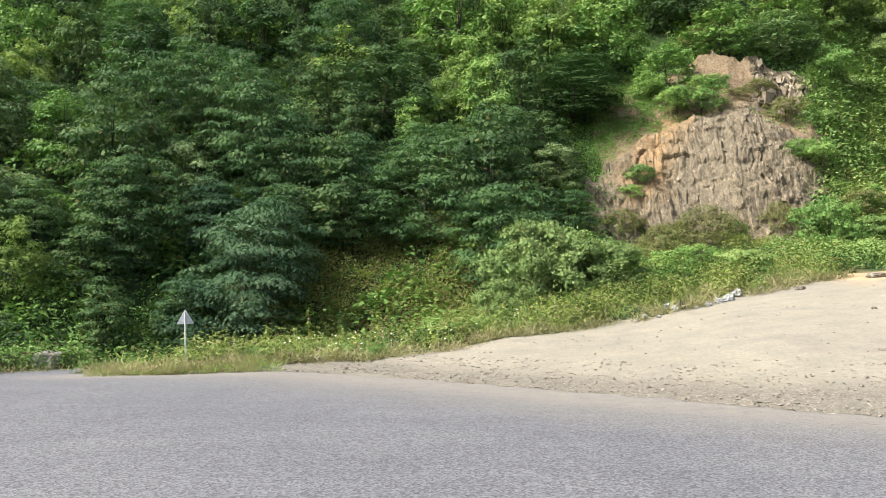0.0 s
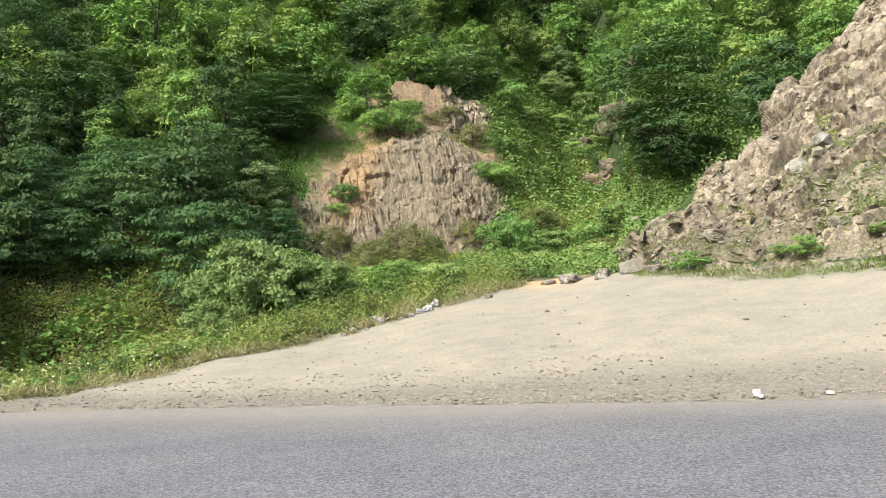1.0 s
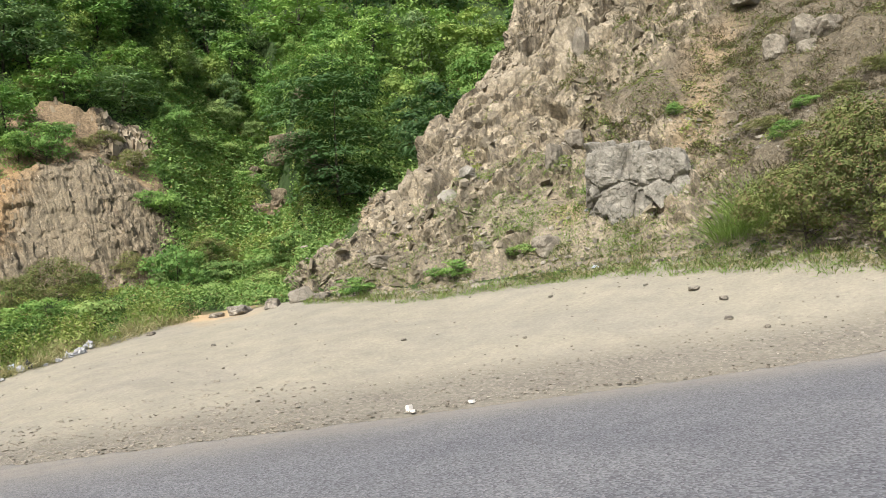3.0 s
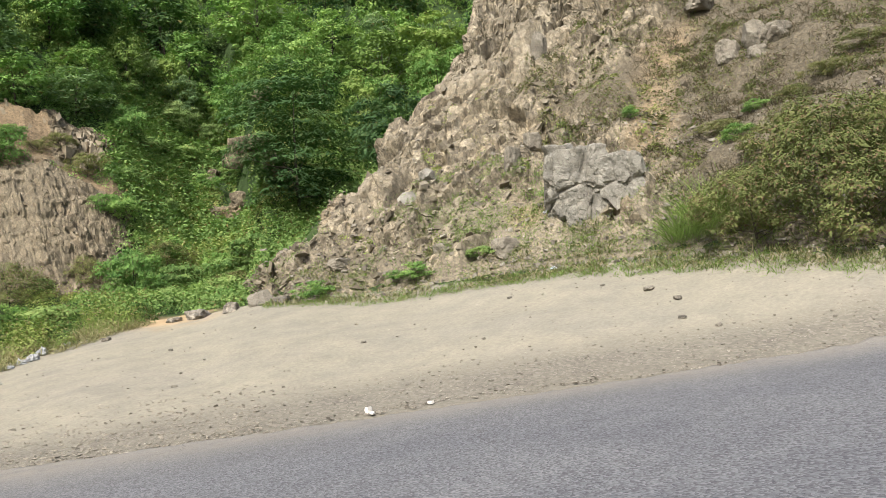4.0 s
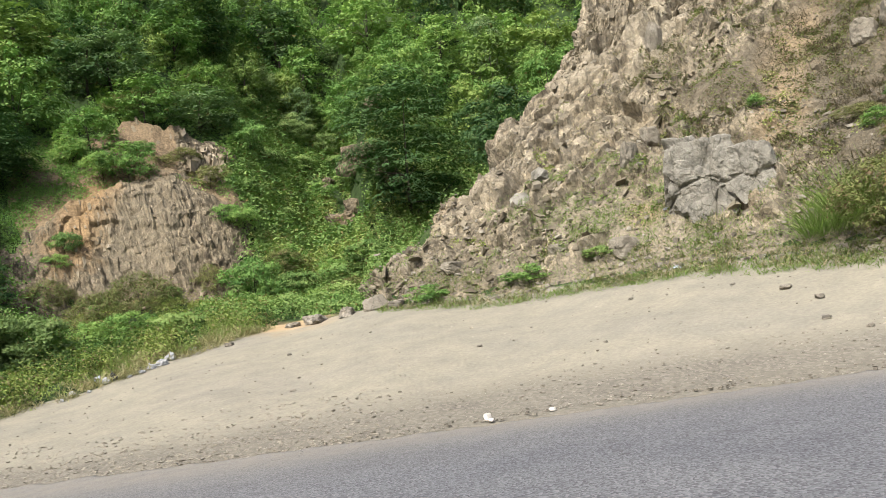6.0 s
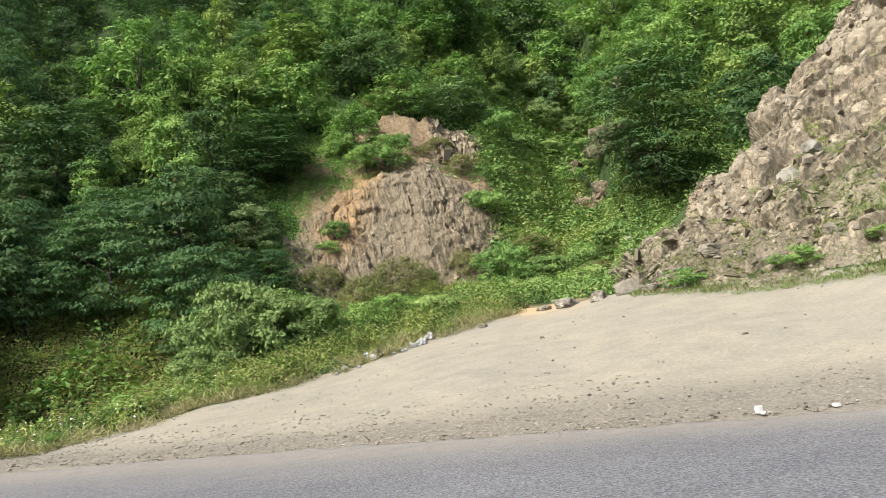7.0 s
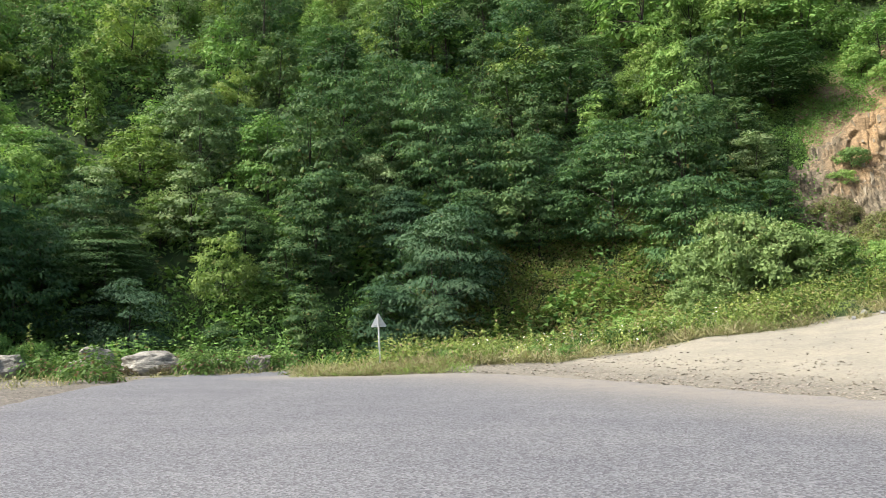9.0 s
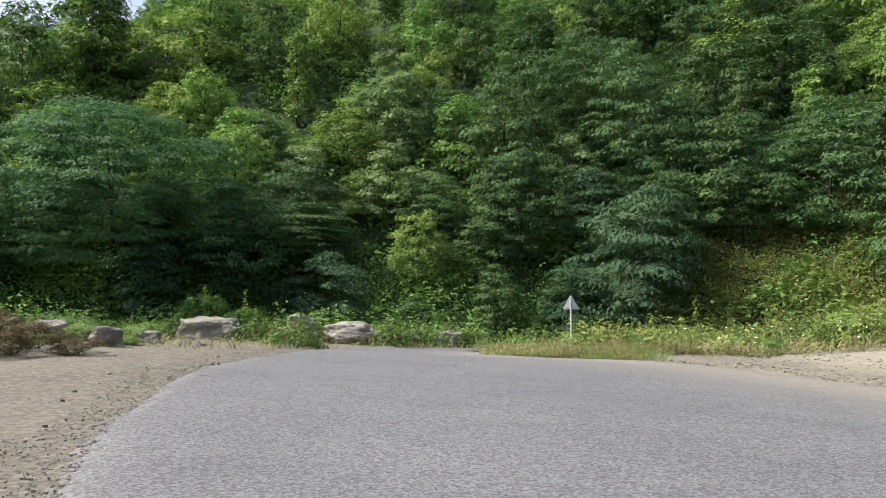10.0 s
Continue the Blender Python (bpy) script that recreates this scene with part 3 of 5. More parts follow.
def build_slope():
    az = np.arange(33.6, 84, 0.12)
    u = np.concatenate([[-0.02], np.linspace(0, 1.06, 230)])
    A, U = np.meshgrid(az, u)
    f, c = along(A, 4) - 0.3, along(A, 6)
    D = f + (c - f) * U
    X, Y = D * np.sin(np.radians(A)), D * np.cos(np.radians(A))
    Z = height(X, Y)
    # outward normal of the smooth slope
    du = np.stack([np.gradient(q, axis=0) for q in (X, Y, Z)], -1)
    da = np.stack([np.gradient(q, axis=1) for q in (X, Y, Z)], -1)
    N = np.cross(da, du)
    N /= np.linalg.norm(N, axis=-1, keepdims=True) + 1e-9
    N *= np.sign(N[..., 2:3])
    p = np.stack([X, Y, Z], -1).reshape(-1, 3)
    turn = np.array([[0.8, 0.6, 0], [-0.5, 0.67, 0.55], [0.33, -0.44, 0.83]])
    q = p @ turn.T
    rise_deg = np.degrees(np.arctan2(Z - 1.6, D))

    def spot(a0, e0, wa, we, skew=0.0):
        """A soft-edged patch of the face round a bearing and an elevation."""
        r = np.hypot((A - a0 - skew * (rise_deg - e0)) / wa, (rise_deg - e0) / we)
        return np.clip(1.5 - r + 0.45 * fbm(X * 0.5, Y * 0.5, Z * 0.5, 3, 67), 0, 1)

    # earth banks between the crags, an ochre gully of gravel, a fresh scar, pale bare rock
    bank = np.maximum.reduce([spot(53.2, 6.2, 3.0, 2.2), spot(61.5, 14.2, 4.2, 2.2, 0.6), spot(43.5, 4.4, 5.0, 1.5, 0.5), spot(57.0, 3.2, 12.0, 1.8), np.clip((A - 64.5) / 4, 0, 1)])
    ochre = np.maximum.reduce([spot(63.6, 11.5, 1.3, 4.2, 0.45), spot(65.5, 15.8, 1.8, 2.0, 0.5), spot(50.8, 10.9, 0.5, 1.3, 1.1), spot(54.2, 6.6, 1.3, 0.8), 0.7 * spot(38.5, 7.5, 0.7, 1.4, 1.2)])
    pale = np.maximum.reduce([spot(56.4, 18.0, 1.3, 2.6, 0.5), 0.8 * spot(48.6, 7.3, 1.5, 0.8, 0.8), 0.8 * spot(50.0, 17.5, 3.5, 1.2, 1.0), 0.7 * spot(42.5, 10.0, 1.2, 1.4, 1.0)])
    crag = np.clip(1.05 - bank - 0.7 * ochre, 0, 1) * np.clip((68 - A) / 5, 0, 1)
    rough = np.clip(0.12 + crag * (0.8 + 0.35 * fbm(X * 0.12, Y * 0.12, Z * 0.12, 3, 61)), 0.12, 1.1)
    rise = (blocks(q, (3.4, 1.5, 2.4), 70, 0.12, 0.05) * 0.75 + blocks(q, (1.5, 0.6, 1.1), 80, 0.35, 0.06) * 0.4 + blocks(q, (0.62, 0.26, 0.5), 90, 0.3, 0.2) * 0.11).reshape(X.shape)
    fade = np.clip((U + 0.01) / 0.08, 0, 1)
    rise = rise * rough * fade + 0.35 * fbm(X * 0.3, Y * 0.3, Z * 0.3, 3, 63) * fade + 0.05 * fbm(X * 1.6, Y * 1.6, Z * 1.6, 3, 64) * fade + 0.06
    V = np.stack([X, Y, Z], -1) + N * rise[..., None]
    SLOPE.update(az=az, u=u, lift=np.clip(rise / np.maximum(N[..., 2], 0.4), -1, 1.2))
    live = (U > 0.03) * (U < 0.99)
    ledge = np.clip(crag * (0.3 + 1.1 * fbm(X * 0.2, Y * 0.2, Z * 0.2, 3, 66)), 0, 1) * live
    high = np.clip((rise_deg - 9.5) / 2, 0, 1)
    shards("slope_ledges", "thin bedded ledges breaking out of the rocky slope", V, ledge * (0.1 + 0.9 * high), 800, 0.2, 1.0, 0.8, 0.34, 0.10, 605, M_SHARD, -0.06, 0.95, 0.1)
    shards("slope_slabs", "steep leaning slabs of bedrock low on the rocky slope", V, np.clip(ledge + 0.15 * crag, 0, 1) * live * (1 - high), 170, 0.25, 0.9, 1.5, 0.32, 0.10, 604, M_SHARD, -0.06, 0.5, 0.9)
    shards("slope_blocks", "angular blocks loosened from the rocky slope", V, np.clip(ledge - 0.15, 0, 1), 450, 0.12, 0.5, 1.2, 0.6, 0.2, 611, M_SHARD, 0.0, 0.3)
    rubble = np.maximum.reduce([spot(48.2, 6.9, 1.8, 1.0, 0.8), 0.8 * ochre, 0.5 * spot(44.0, 5.4, 5.0, 1.2), 0.12 * crag, 0.06 + 0 * A])
    shards("slope_chips", "small broken stones strewn down the rocky slope", V, rubble * live * (A < 80), 4200, 0.05, 0.24, 1.2, 0.6, 0.4, 606, M_SHARD, 0.15)
    V[-1] -= (0, 0, 2.0)
    V[0] -= (0, 0, 0.4)
    earth = np.clip(1.0 - crag * 1.25, 0, 1)
    me = mesh_of("rock_slope", V.reshape(-1, 3), grid_quads(*X.shape)[:, ::-1], M_SLOPE, False, {"earth": earth, "ochre": ochre, "pale": np.maximum.reduce([pale * crag, 0.85 * spot(53.0, 5.4, 4.5, 2.2), 0.6 * spot(58.0, 3.0, 13.0, 1.4), 0.4 * spot(43.5, 4.2, 5.0, 1.0, 0.5)])})
    tagged(new("rock_slope", me), "steep slope of broken grey-brown rock and scree", "rock face", kind="structure")


build_slope()


def surface(x, y):
    """Height of what one would stand on: the ground, or the broken face of the rocky slope."""
    x, y = np.asarray(x, float), np.asarray(y, float)
    az, d = np.degrees(np.arctan2(x, y)), np.hypot(x, y)
    f, c = along(az, 4) - 0.3, along(az, 6)
    u = (d - f) / (c - f)
    i = np.clip(np.rint((az - SLOPE["az"][0]) / (SLOPE["az"][1] - SLOPE["az"][0])), 0, len(SLOPE["az"]) - 1).astype(int)
    k = np.clip(np.searchsorted(SLOPE["u"], u), 1, len(SLOPE["u"]) - 1)
    on = (az > SLOPE["az"][0]) & (az < SLOPE["az"][-1]) & (u > 0) & (u < 1.05)
    return height(x, y) + np.where(on, SLOPE["lift"][k, i], 0)


def bare_rock(a, u):
    """How far inside the bare rock of the bluff a place lies, in degrees: the bluff with its rounded head, and a smaller patch above it."""
    low = 8.8 * np.sqrt(np.clip(1 - (np.clip(u, 0, 1) / 0.62) ** 3, 0, 1)) - np.abs(a - 18.0 - 2.7 * u)
    high = np.minimum(4.6 - np.abs(a - 20.4), (0.14 - np.abs(u - 0.77)) * 28)
    return np.maximum(low, high)


def up_cliff(a, d):
    """Share of the way up the bluff, from a bearing and a distance."""
    f, c, b = along(a, 4) - 0.5, along(a, 6), along(a, 8)
    return np.where(d < c, 0.55 * (d - f) / (c - f), 0.55 + 0.45 * (d - c) / (b - c))


def build_cliff():
    az = np.arange(8.6, 27.6, 0.068)
    u = np.linspace(-0.06, 1.0, 215)
    A, U = np.meshgrid(az, u)
    f, c, b = along(A, 4) - 0.5, along(A, 6), along(A, 8)
    D = np.where(U < 0.55, f + (c - f) * U / 0.55, c + (b - c) * (U - 0.55) / 0.45)
    X, Y = D * np.sin(np.radians(A)), D * np.cos(np.radians(A))
    Z = height(X, Y)
    p = np.stack([X, Y, Z], -1).reshape(-1, 3)
    # upright ribs with creases between them, broken across here and there
    t = A * 0.93 + 0.1 * Z + 0.22 * fbm(X * 0.3, Y * 0.3, Z * 0.3, 3, 108)
    flute = 0.17 * np.abs(vnoise(t * 0.9, Z * 0.22, 0, 109)) + 0.10 * np.abs(vnoise(t * 2.3, Z * 0.45, 0, 110)) + 0.08 * np.abs(vnoise(t * 5.2, Z * 0.7, 0, 120)) - 0.2
    flute = flute + 0.26 * blocks(p, (1.7, 1.7, 1.1), 111, 0.0, 0.08).reshape(X.shape) + 0.13 * blocks(p * (1, 1, 0.6), (0.55, 0.55, 0.55), 112, 0.12, 0.1).reshape(X.shape)
    soil = np.clip((U - 0.63) / 0.04, 0, 1) * np.clip((21.8 - A) / 1.0, 0, 1)
    flute = flute * (1 - 0.85 * soil) + 0.08 * fbm(X * 1.2, Y * 1.2, Z * 1.2, 3, 113)
    ragged = 0.9 * fbm(A * 0.7, U * 6, 0, 4, 130)
    inside = np.clip((bare_rock(A, U) + ragged) / 0.9 + 0.2, 0, 1)
    rim = np.clip(np.minimum(A - 8.6, 27.6 - A) / 1.5, 0, 1) * np.clip((1 - U) / 0.1, 0, 1)
    out = -0.1 + 0.35 * inside - 1.3 * (1 - rim) + flute * inside + 0.4 * fbm(X * 0.2, Y * 0.2, Z * 0.12, 2, 131) * inside
    # orange soil runs down the left shoulder and over the head of the bluff
    earth = 0.7 * np.clip(1.1 - np.abs(A - 11.6 - 6 * U) / 3.2, 0, 1) * np.clip(U * 3, 0.0, 1) + np.clip(0.6 - np.abs(U - 0.66) / 0.1, 0, 1) + 0.6 * fbm(A * 0.6, U * 8, 0, 3, 133)
    earth = np.clip(np.maximum(earth, 1.2 - 2 * inside), 0, 1)
    way = np.stack([-np.sin(np.radians(A)) * 0.75, -np.cos(np.radians(A)) * 0.75, np.full_like(A, 0.66)], -1)
    V = np.stack([X, Y, Z], -1) + way * out[..., None]
    earth = np.clip(earth + 1.3 * soil, 0, 1)
    stone = inside * np.clip(1.15 - earth, 0, 1) * (inside > 0.6)
    shards("cliff_flakes", "upright flakes and slabs in the face of the bluff", V, stone, 1500, 0.1, 0.34, 3.6, 0.6, 0.05, 608, M_FLAKE, -0.12, lean=-0.12)
    shards("cliff_splinters", "small pale splinters in the face of the bluff", V, stone * (A > 13.5), 1000, 0.08, 0.24, 3.0, 0.6, 0.08, 611, M_COLUMN, -0.08, lean=-0.12)
    shards("cliff_rubble", "pale broken blocks at the side of the upper bare patch", V, inside * (U > 0.68) * (U < 0.86) * (A > 21.6) * (A < 25.2), 90, 0.4, 0.9, 2.6, 0.8, 0.07, 609, M_COLUMN, 0.05)
    V[:8, :, 2] -= 1.5
    me = mesh_of("cliff", V.reshape(-1, 3), grid_quads(*X.shape)[:, ::-1], M_CLIFF, False, {"earth": earth, "pale": 0.6 * inside * np.clip(1.2 - np.abs(A - 18.2 - 2 * U) / 3.5, 0, 1) * (U < 0.66), "ochre": np.clip(1.2 - np.abs(A - 12.4 - 6.2 * U) / 1.9, 0, 1) * np.clip((U - 0.12) * 4, 0, 1) * (U < 0.64)})
    return tagged(new("cliff", me), "rust-stained bare rock bluff on the wooded hill", "cliff", kind="structure")


build_cliff()

# ---- foliage ----
def leaf_quads(P, tip, length, width, droop, rng, face=None):
    """One folded rhombic leaf a point: N x 3 places and tip directions; face: which way the blades look."""
    n = len(P)
    if face is None:
        face = rng.normal(size=(n, 3)) * 0.5 + (0, 0, 1)
    face = face / (np.linalg.norm(face, axis=1, keepdims=True) + 1e-9)
    tip = tip - (tip * face).sum(1, keepdims=True) * face * 0.85
    tip = tip / (np.linalg.norm(tip, axis=1, keepdims=True) + 1e-9)
    side = np.cross(tip, face)
    side /= np.linalg.norm(side, axis=1, keepdims=True) + 1e-9
    L = (length * rng.uniform(0.65, 1.35, n))[:, None]
    W = (width * rng.uniform(0.7, 1.3, n))[:, None]
    down = np.array([0, 0, -1.0])
    a = P
    b = P + tip * L * 0.5 + side * W * 0.5
    c = P + tip * L + down * droop * L
    d = P + tip * L * 0.5 - side * W * 0.5
    V = np.stack([a, b, c, d], 1).reshape(-1, 3)
    return V, np.arange(4 * n).reshape(n, 4)


def small_leaves(P, tip, length, width, droop, rng, face):
    """One three-cornered leaf a point, for crowns and brush further off."""
    V, F = leaf_quads(P, tip, length, width, droop, rng, face)
    V = V.reshape(-1, 4, 3)
    half = (V[:, 1] - V[:, 3]) * 0.5
    V = np.stack([V[:, 0] + half, V[:, 2], V[:, 0] - half], 1).reshape(-1, 3)
    return V, np.arange(len(V)).reshape(-1, 3)


def tube(points, radii, sides=6):
    """A tapered limb through points."""
    p = np.array(points, float)
    rings = []
    for i in range(len(p)):
        t = p[min(i + 1, len(p) - 1)] - p[max(i - 1, 0)]
        t /= np.linalg.norm(t) + 1e-9
        a = np.cross(t, (0.3, 0.9, 0.1))
        a /= np.linalg.norm(a) + 1e-9
        b = np.cross(t, a)
        w = np.linspace(0, 2 * np.pi, sides, endpoint=False)
        rings.append(p[i] + radii[i] * (np.cos(w)[:, None] * a + np.sin(w)[:, None] * b))
    return np.concatenate(rings), grid_quads(len(p), sides, wrap=True)


def join(pieces):
    V, F, k = [], [], 0
    for v, f in pieces:
        V.append(v), F.append(f + k)
        k += len(v)
    return np.concatenate(V), np.concatenate(F)


# kind: height, crown radius, crown's lower end, clumps, clump radius, clump flatness, leaves, leaf length, width, droop, material, how its leaves gather
KINDS = {
    "locust": (8.0, 3.6, 0.03, 150, 0.78, 0.42, 9000, 0.178, 0.095, 0.3, M_LOCUST, "cushion"),
    "broad": (7.0, 2.8, 0.02, 70, 0.76, 0.66, 5600, 0.165, 0.14, 0.15, M_BROAD, "tuft"),
    "yellow": (6.0, 2.5, 0.02, 66, 0.68, 0.66, 5400, 0.15, 0.125, 0.15, M_YELLOW, "tuft"),
    "pale": (6.5, 2.6, 0.02, 72, 0.68, 0.5, 5400, 0.155, 0.12, 0.1, M_PALE, "tuft"),
    "dark": (7.5, 2.8, 0.02, 76, 0.8, 0.5, 5600, 0.17, 0.135, 0.2, M_DARK, "tuft"),
    "layered": (8.0, 3.6, 0.03, 210, 1.0, 0.14, 17000, 0.21, 0.095, 0.2, M_LAYER, "fan"),
    "silver": (7.0, 3.0, 0.02, 120, 0.9, 0.26, 11000, 0.19, 0.085, 0.3, M_SILVER, "fan"),
    "big_locust": (12.0, 6.6, 0.02, 560, 0.9, 0.42, 54000, 0.18, 0.098, 0.3, M_DEEP, "cushion"),
    "poplar": (8.0, 1.3, 0.02, 50, 0.5, 1.0, 3000, 0.17, 0.14, 0.1, M_POPLAR, "tuft"),
    "shrub": (2.6, 1.7, 0.0, 46, 0.44, 0.7, 4000, 0.12, 0.08, 0.1, M_BROAD, "spray"),
    "light_shrub": (3.3, 1.9, 0.0, 60, 0.44, 0.9, 6500, 0.13, 0.075, 0.05, M_FRESH, "spray"),
    "dry_shrub": (2.4, 1.9, 0.0, 90, 0.32, 0.9, 10000, 0.07, 0.042, 0.1, M_DRYBUSH, "tuft"),
    "rusty_shrub": (1.7, 1.8, 0.0, 70, 0.34, 0.8, 7500, 0.07, 0.042, 0.1, M_RUSTY, "tuft"),
    "bramble": (1.5, 1.7, 0.0, 42, 0.42, 0.6, 3600, 0.11, 0.08, 0.2, M_VINE, "tuft"),
}
LABELS = {
    "locust": ("dark green feathery-leaved tree on the hillside", "tree"),
    "big_locust": ("large dark feathery-leaved tree beside the road bend", "tree"),
    "broad": ("mid-green broad-leaved tree on the hillside", "tree"),
    "yellow": ("yellow-green leafy tree on the hillside", "tree"),
    "pale": ("grey-green leafy tree on the hillside", "tree"),
    "dark": ("deep green dense tree on the hillside", "tree"),
    "silver": ("silvery blue-green tree with drooping layered branches", "tree"),
    "layered": ("dark tree with flat layered branches", "tree"),
    "poplar": ("slim pale-green poplar on the hillside", "tree"),
    "shrub": ("leafy green shrub on rough ground", "shrub"),
    "bramble": ("low bright green bramble clump", "shrub"),
    "light_shrub": ("fresh light green leafy shrub by the sandy lot", "shrub"),
    "rusty_shrub": ("dark green and rust-brown low bush", "shrub"),
    "dry_shrub": ("dull olive and brown scrubby bush", "shrub"),
}


def plant_meshes(kind, seed, far=False):
    H, R, low, clumps, rc, flat, leaves, length, width, droop, mat, habit = KINDS[kind]
    leaves, length, width = (int(leaves * 0.68), length * 1.15, width * 1.15) if far else (leaves, length, width)
    rng = np.random.default_rng(seed)
    zc, rz = H * (1 + low) / 2, H * (1 - low) / 2
    way = rng.normal(size=(clumps, 3))
    way /= np.linalg.norm(way, axis=1, keepdims=True)
    reach = np.where(rng.random(clumps) < 0.8, rng.uniform(0.78, 1.0, clumps), rng.uniform(0.3, 0.8, clumps))
    C = way * reach[:, None] * (R - rc * 0.5, R - rc * 0.5, rz - rc * flat * 0.5) + (0, 0, zc)
    # uneven outline: some sides bulge, some are bitten off
    lobe = 1 + 0.22 * np.sin(np.arctan2(C[:, 1], C[:, 0]) * 2 + seed) + 0.12 * np.sin(np.arctan2(C[:, 1], C[:, 0]) * 5 + 2.1 * seed)
    C[:, :2] *= (lobe * (1.08 - 0.35 * (C[:, 2] / H) ** 2))[:, None]
    if H < 4:
        C[:, 2] = np.abs(C[:, 2]) * 0.9 + 0.1
    size = rc * rng.uniform(0.6, 1.3, clumps)
    who = rng.choice(clumps, leaves, p=size ** 2 / (size ** 2).sum())
    away = C - (0, 0, zc * 0.8)
    away[:, 2] *= 0.3
    away /= np.linalg.norm(away, axis=1, keepdims=True) + 1e-6
    q = rng.normal(size=(leaves, 3))
    q /= np.linalg.norm(q, axis=1, keepdims=True)
    if habit == "fan":
        # sprays of feathered leaves: flat in the middle, hanging at the rim, tipped away from the trunk
        w, r = rng.uniform(0, 2 * np.pi, leaves), np.sqrt(rng.random(leaves)) * 1.1
        arm = np.round(w * 11 / (2 * np.pi)) * 2 * np.pi / 11
        w = np.where(rng.random(leaves) < 0.7, arm + rng.normal(size=leaves) * 0.09, w)
        q = np.stack([np.cos(w), np.sin(w), np.zeros(leaves)], -1)
        P = C[who] + q * (r * size[who])[:, None]
        slope = 0.3 * (q * away[who]).sum(1) * r
        P[:, 2] += size[who] * (flat * (0.45 - 0.95 * r ** 2) - slope * (flat + 0.2)) + rng.normal(size=leaves) * 0.05
        side = np.stack([-q[:, 1], q[:, 0], 0 * w], -1) * np.where(rng.random(leaves) < 0.5, -1, 1)[:, None]
        tip = q * 0.7 + side * 0.8 + (0, 0, -0.25) + rng.normal(size=(leaves, 3)) * 0.25
        face = q * (0.9 * flat * r)[:, None] * 2 + (0, 0, 1) + 0.3 * away[who] + rng.normal(size=(leaves, 3)) * 0.2
    else:
        q[:, 2] = np.where(rng.random(leaves) < 0.8, np.abs(q[:, 2]), q[:, 2])
        # most leaves form the skin of a clump, a few fill its heart
        heart = rng.random(leaves) < (0.16 if H > 4 else 0.1)
        rad = np.where(heart, rng.uniform(0.35, 0.68, leaves), rng.uniform(0.72, 1.08, leaves))
        big = 1.4 if habit == "cushion" else 1.8
        length, width = np.where(heart, length * big, length), np.where(heart, width * big * 1.15, width)
        if habit == "cushion":
            # rounded tiers: leaves lie on the upper side and hang over the rim
            q[:, 2] = np.abs(q[:, 2]) - 0.12
        # the skin is knobbly: shoots stand out of it
        knob = np.sin(q[:, 0] * 5 + who) * np.sin(q[:, 1] * 5 + 2 * who) * np.sin(q[:, 2] * 5 + 3 * who)
        P = C[who] + q * (rad * (1 + (0.15 if habit == "cushion" else 0.35) * knob) * size[who])[:, None] * (1, 1, flat)
        tip = q * (1, 1, 0.4) + 0.4 * away[who] + rng.normal(size=(leaves, 3)) * 0.5 + (0, 0, 1.1 if habit == "spray" else 0)
        face = q + 0.3 * away[who] + (0, 0, 0.45) + rng.normal(size=(leaves, 3)) * 0.24
    # a random tone per clump, imitating the light and dark between clumps
    tone = np.repeat((rng.random(clumps) - 0.5)[who], 3)
    crown = mesh_of(f"{kind}_crown", *small_leaves(P, tip, length, width, droop, rng, face), mat, attrs={"clump": tone})
    pieces = []
    r0 = 0.011 * H + 0.015
    top = H * 0.8
    bend = rng.normal(size=2) * 0.05 * H
    spine = [(bend[0] * s * s, bend[1] * s * s, -0.6 + (top + 0.6) * s) for s in (0, 0.2, 0.45, 0.7, 1)]
    pieces.append(tube(spine, [r0 * 1.35, r0, r0 * 0.75, r0 * 0.5, r0 * 0.15]))
    for i in rng.choice(clumps, min(8, clumps), replace=False):
        s = rng.uniform(0.2, 0.7)
        a = np.array([bend[0] * s * s, bend[1] * s * s, -0.6 + (top + 0.6) * s])
        e = C[i]
        if e[2] < a[2]:
            a[2] = max(0.0, e[2] * 0.6)
        mid = (a + e) / 2 + (0, 0, -0.06 * H * rng.random())
        pieces.append(tube([a, mid, e], [r0 * 0.42, r0 * 0.26, r0 * 0.08], 5))
    trunk = mesh_of(f"{kind}_trunk", *join(pieces), M_BARK, True)
    return trunk, crown


MODELS = {k: [plant_meshes(k, 100 * i + s) for s in range(1 if k == "big_locust" else 3 if k in ("poplar", "layered", "silver") else 4)] for i, k in enumerate(KINDS)}
TREES = ("locust", "broad", "yellow", "pale", "dark")
FAR_MODELS = {k: [plant_meshes(k, 100 * i + s + 50, True) for s in range(4)] for i, k in enumerate(TREES)}
prng = np.random.default_rng(5)


def plant(kind, x, y, scale=1.0, tall=1.0, sink=0.1, group="", variant=None):
    name = {"bramble": "bramble_bush"}.get(kind, "shrub" if "shrub" in kind else "tree")
    label, category = LABELS[kind]
    z = float(surface(np.array(x), np.array(y)))
    ob = thing(name, x, y, z - sink, label, category, group or ("hillside shrubs" if category == "shrub" else "hillside trees"))
    turn = prng.uniform(0, 360)
    pool = FAR_MODELS if kind in FAR_MODELS and math.hypot(x, y) > 57 else MODELS
    trunk, crown = pool[kind][int(prng.integers(len(MODELS[kind]))) if variant is None else variant]
    ob.matrix_basis = pose(x, y, z - sink, 0, 0, turn) @ Matrix.Diagonal((scale, scale, scale * tall, 1))
    part("trunk", trunk, ob)
    part("crown", crown, ob)
    return ob


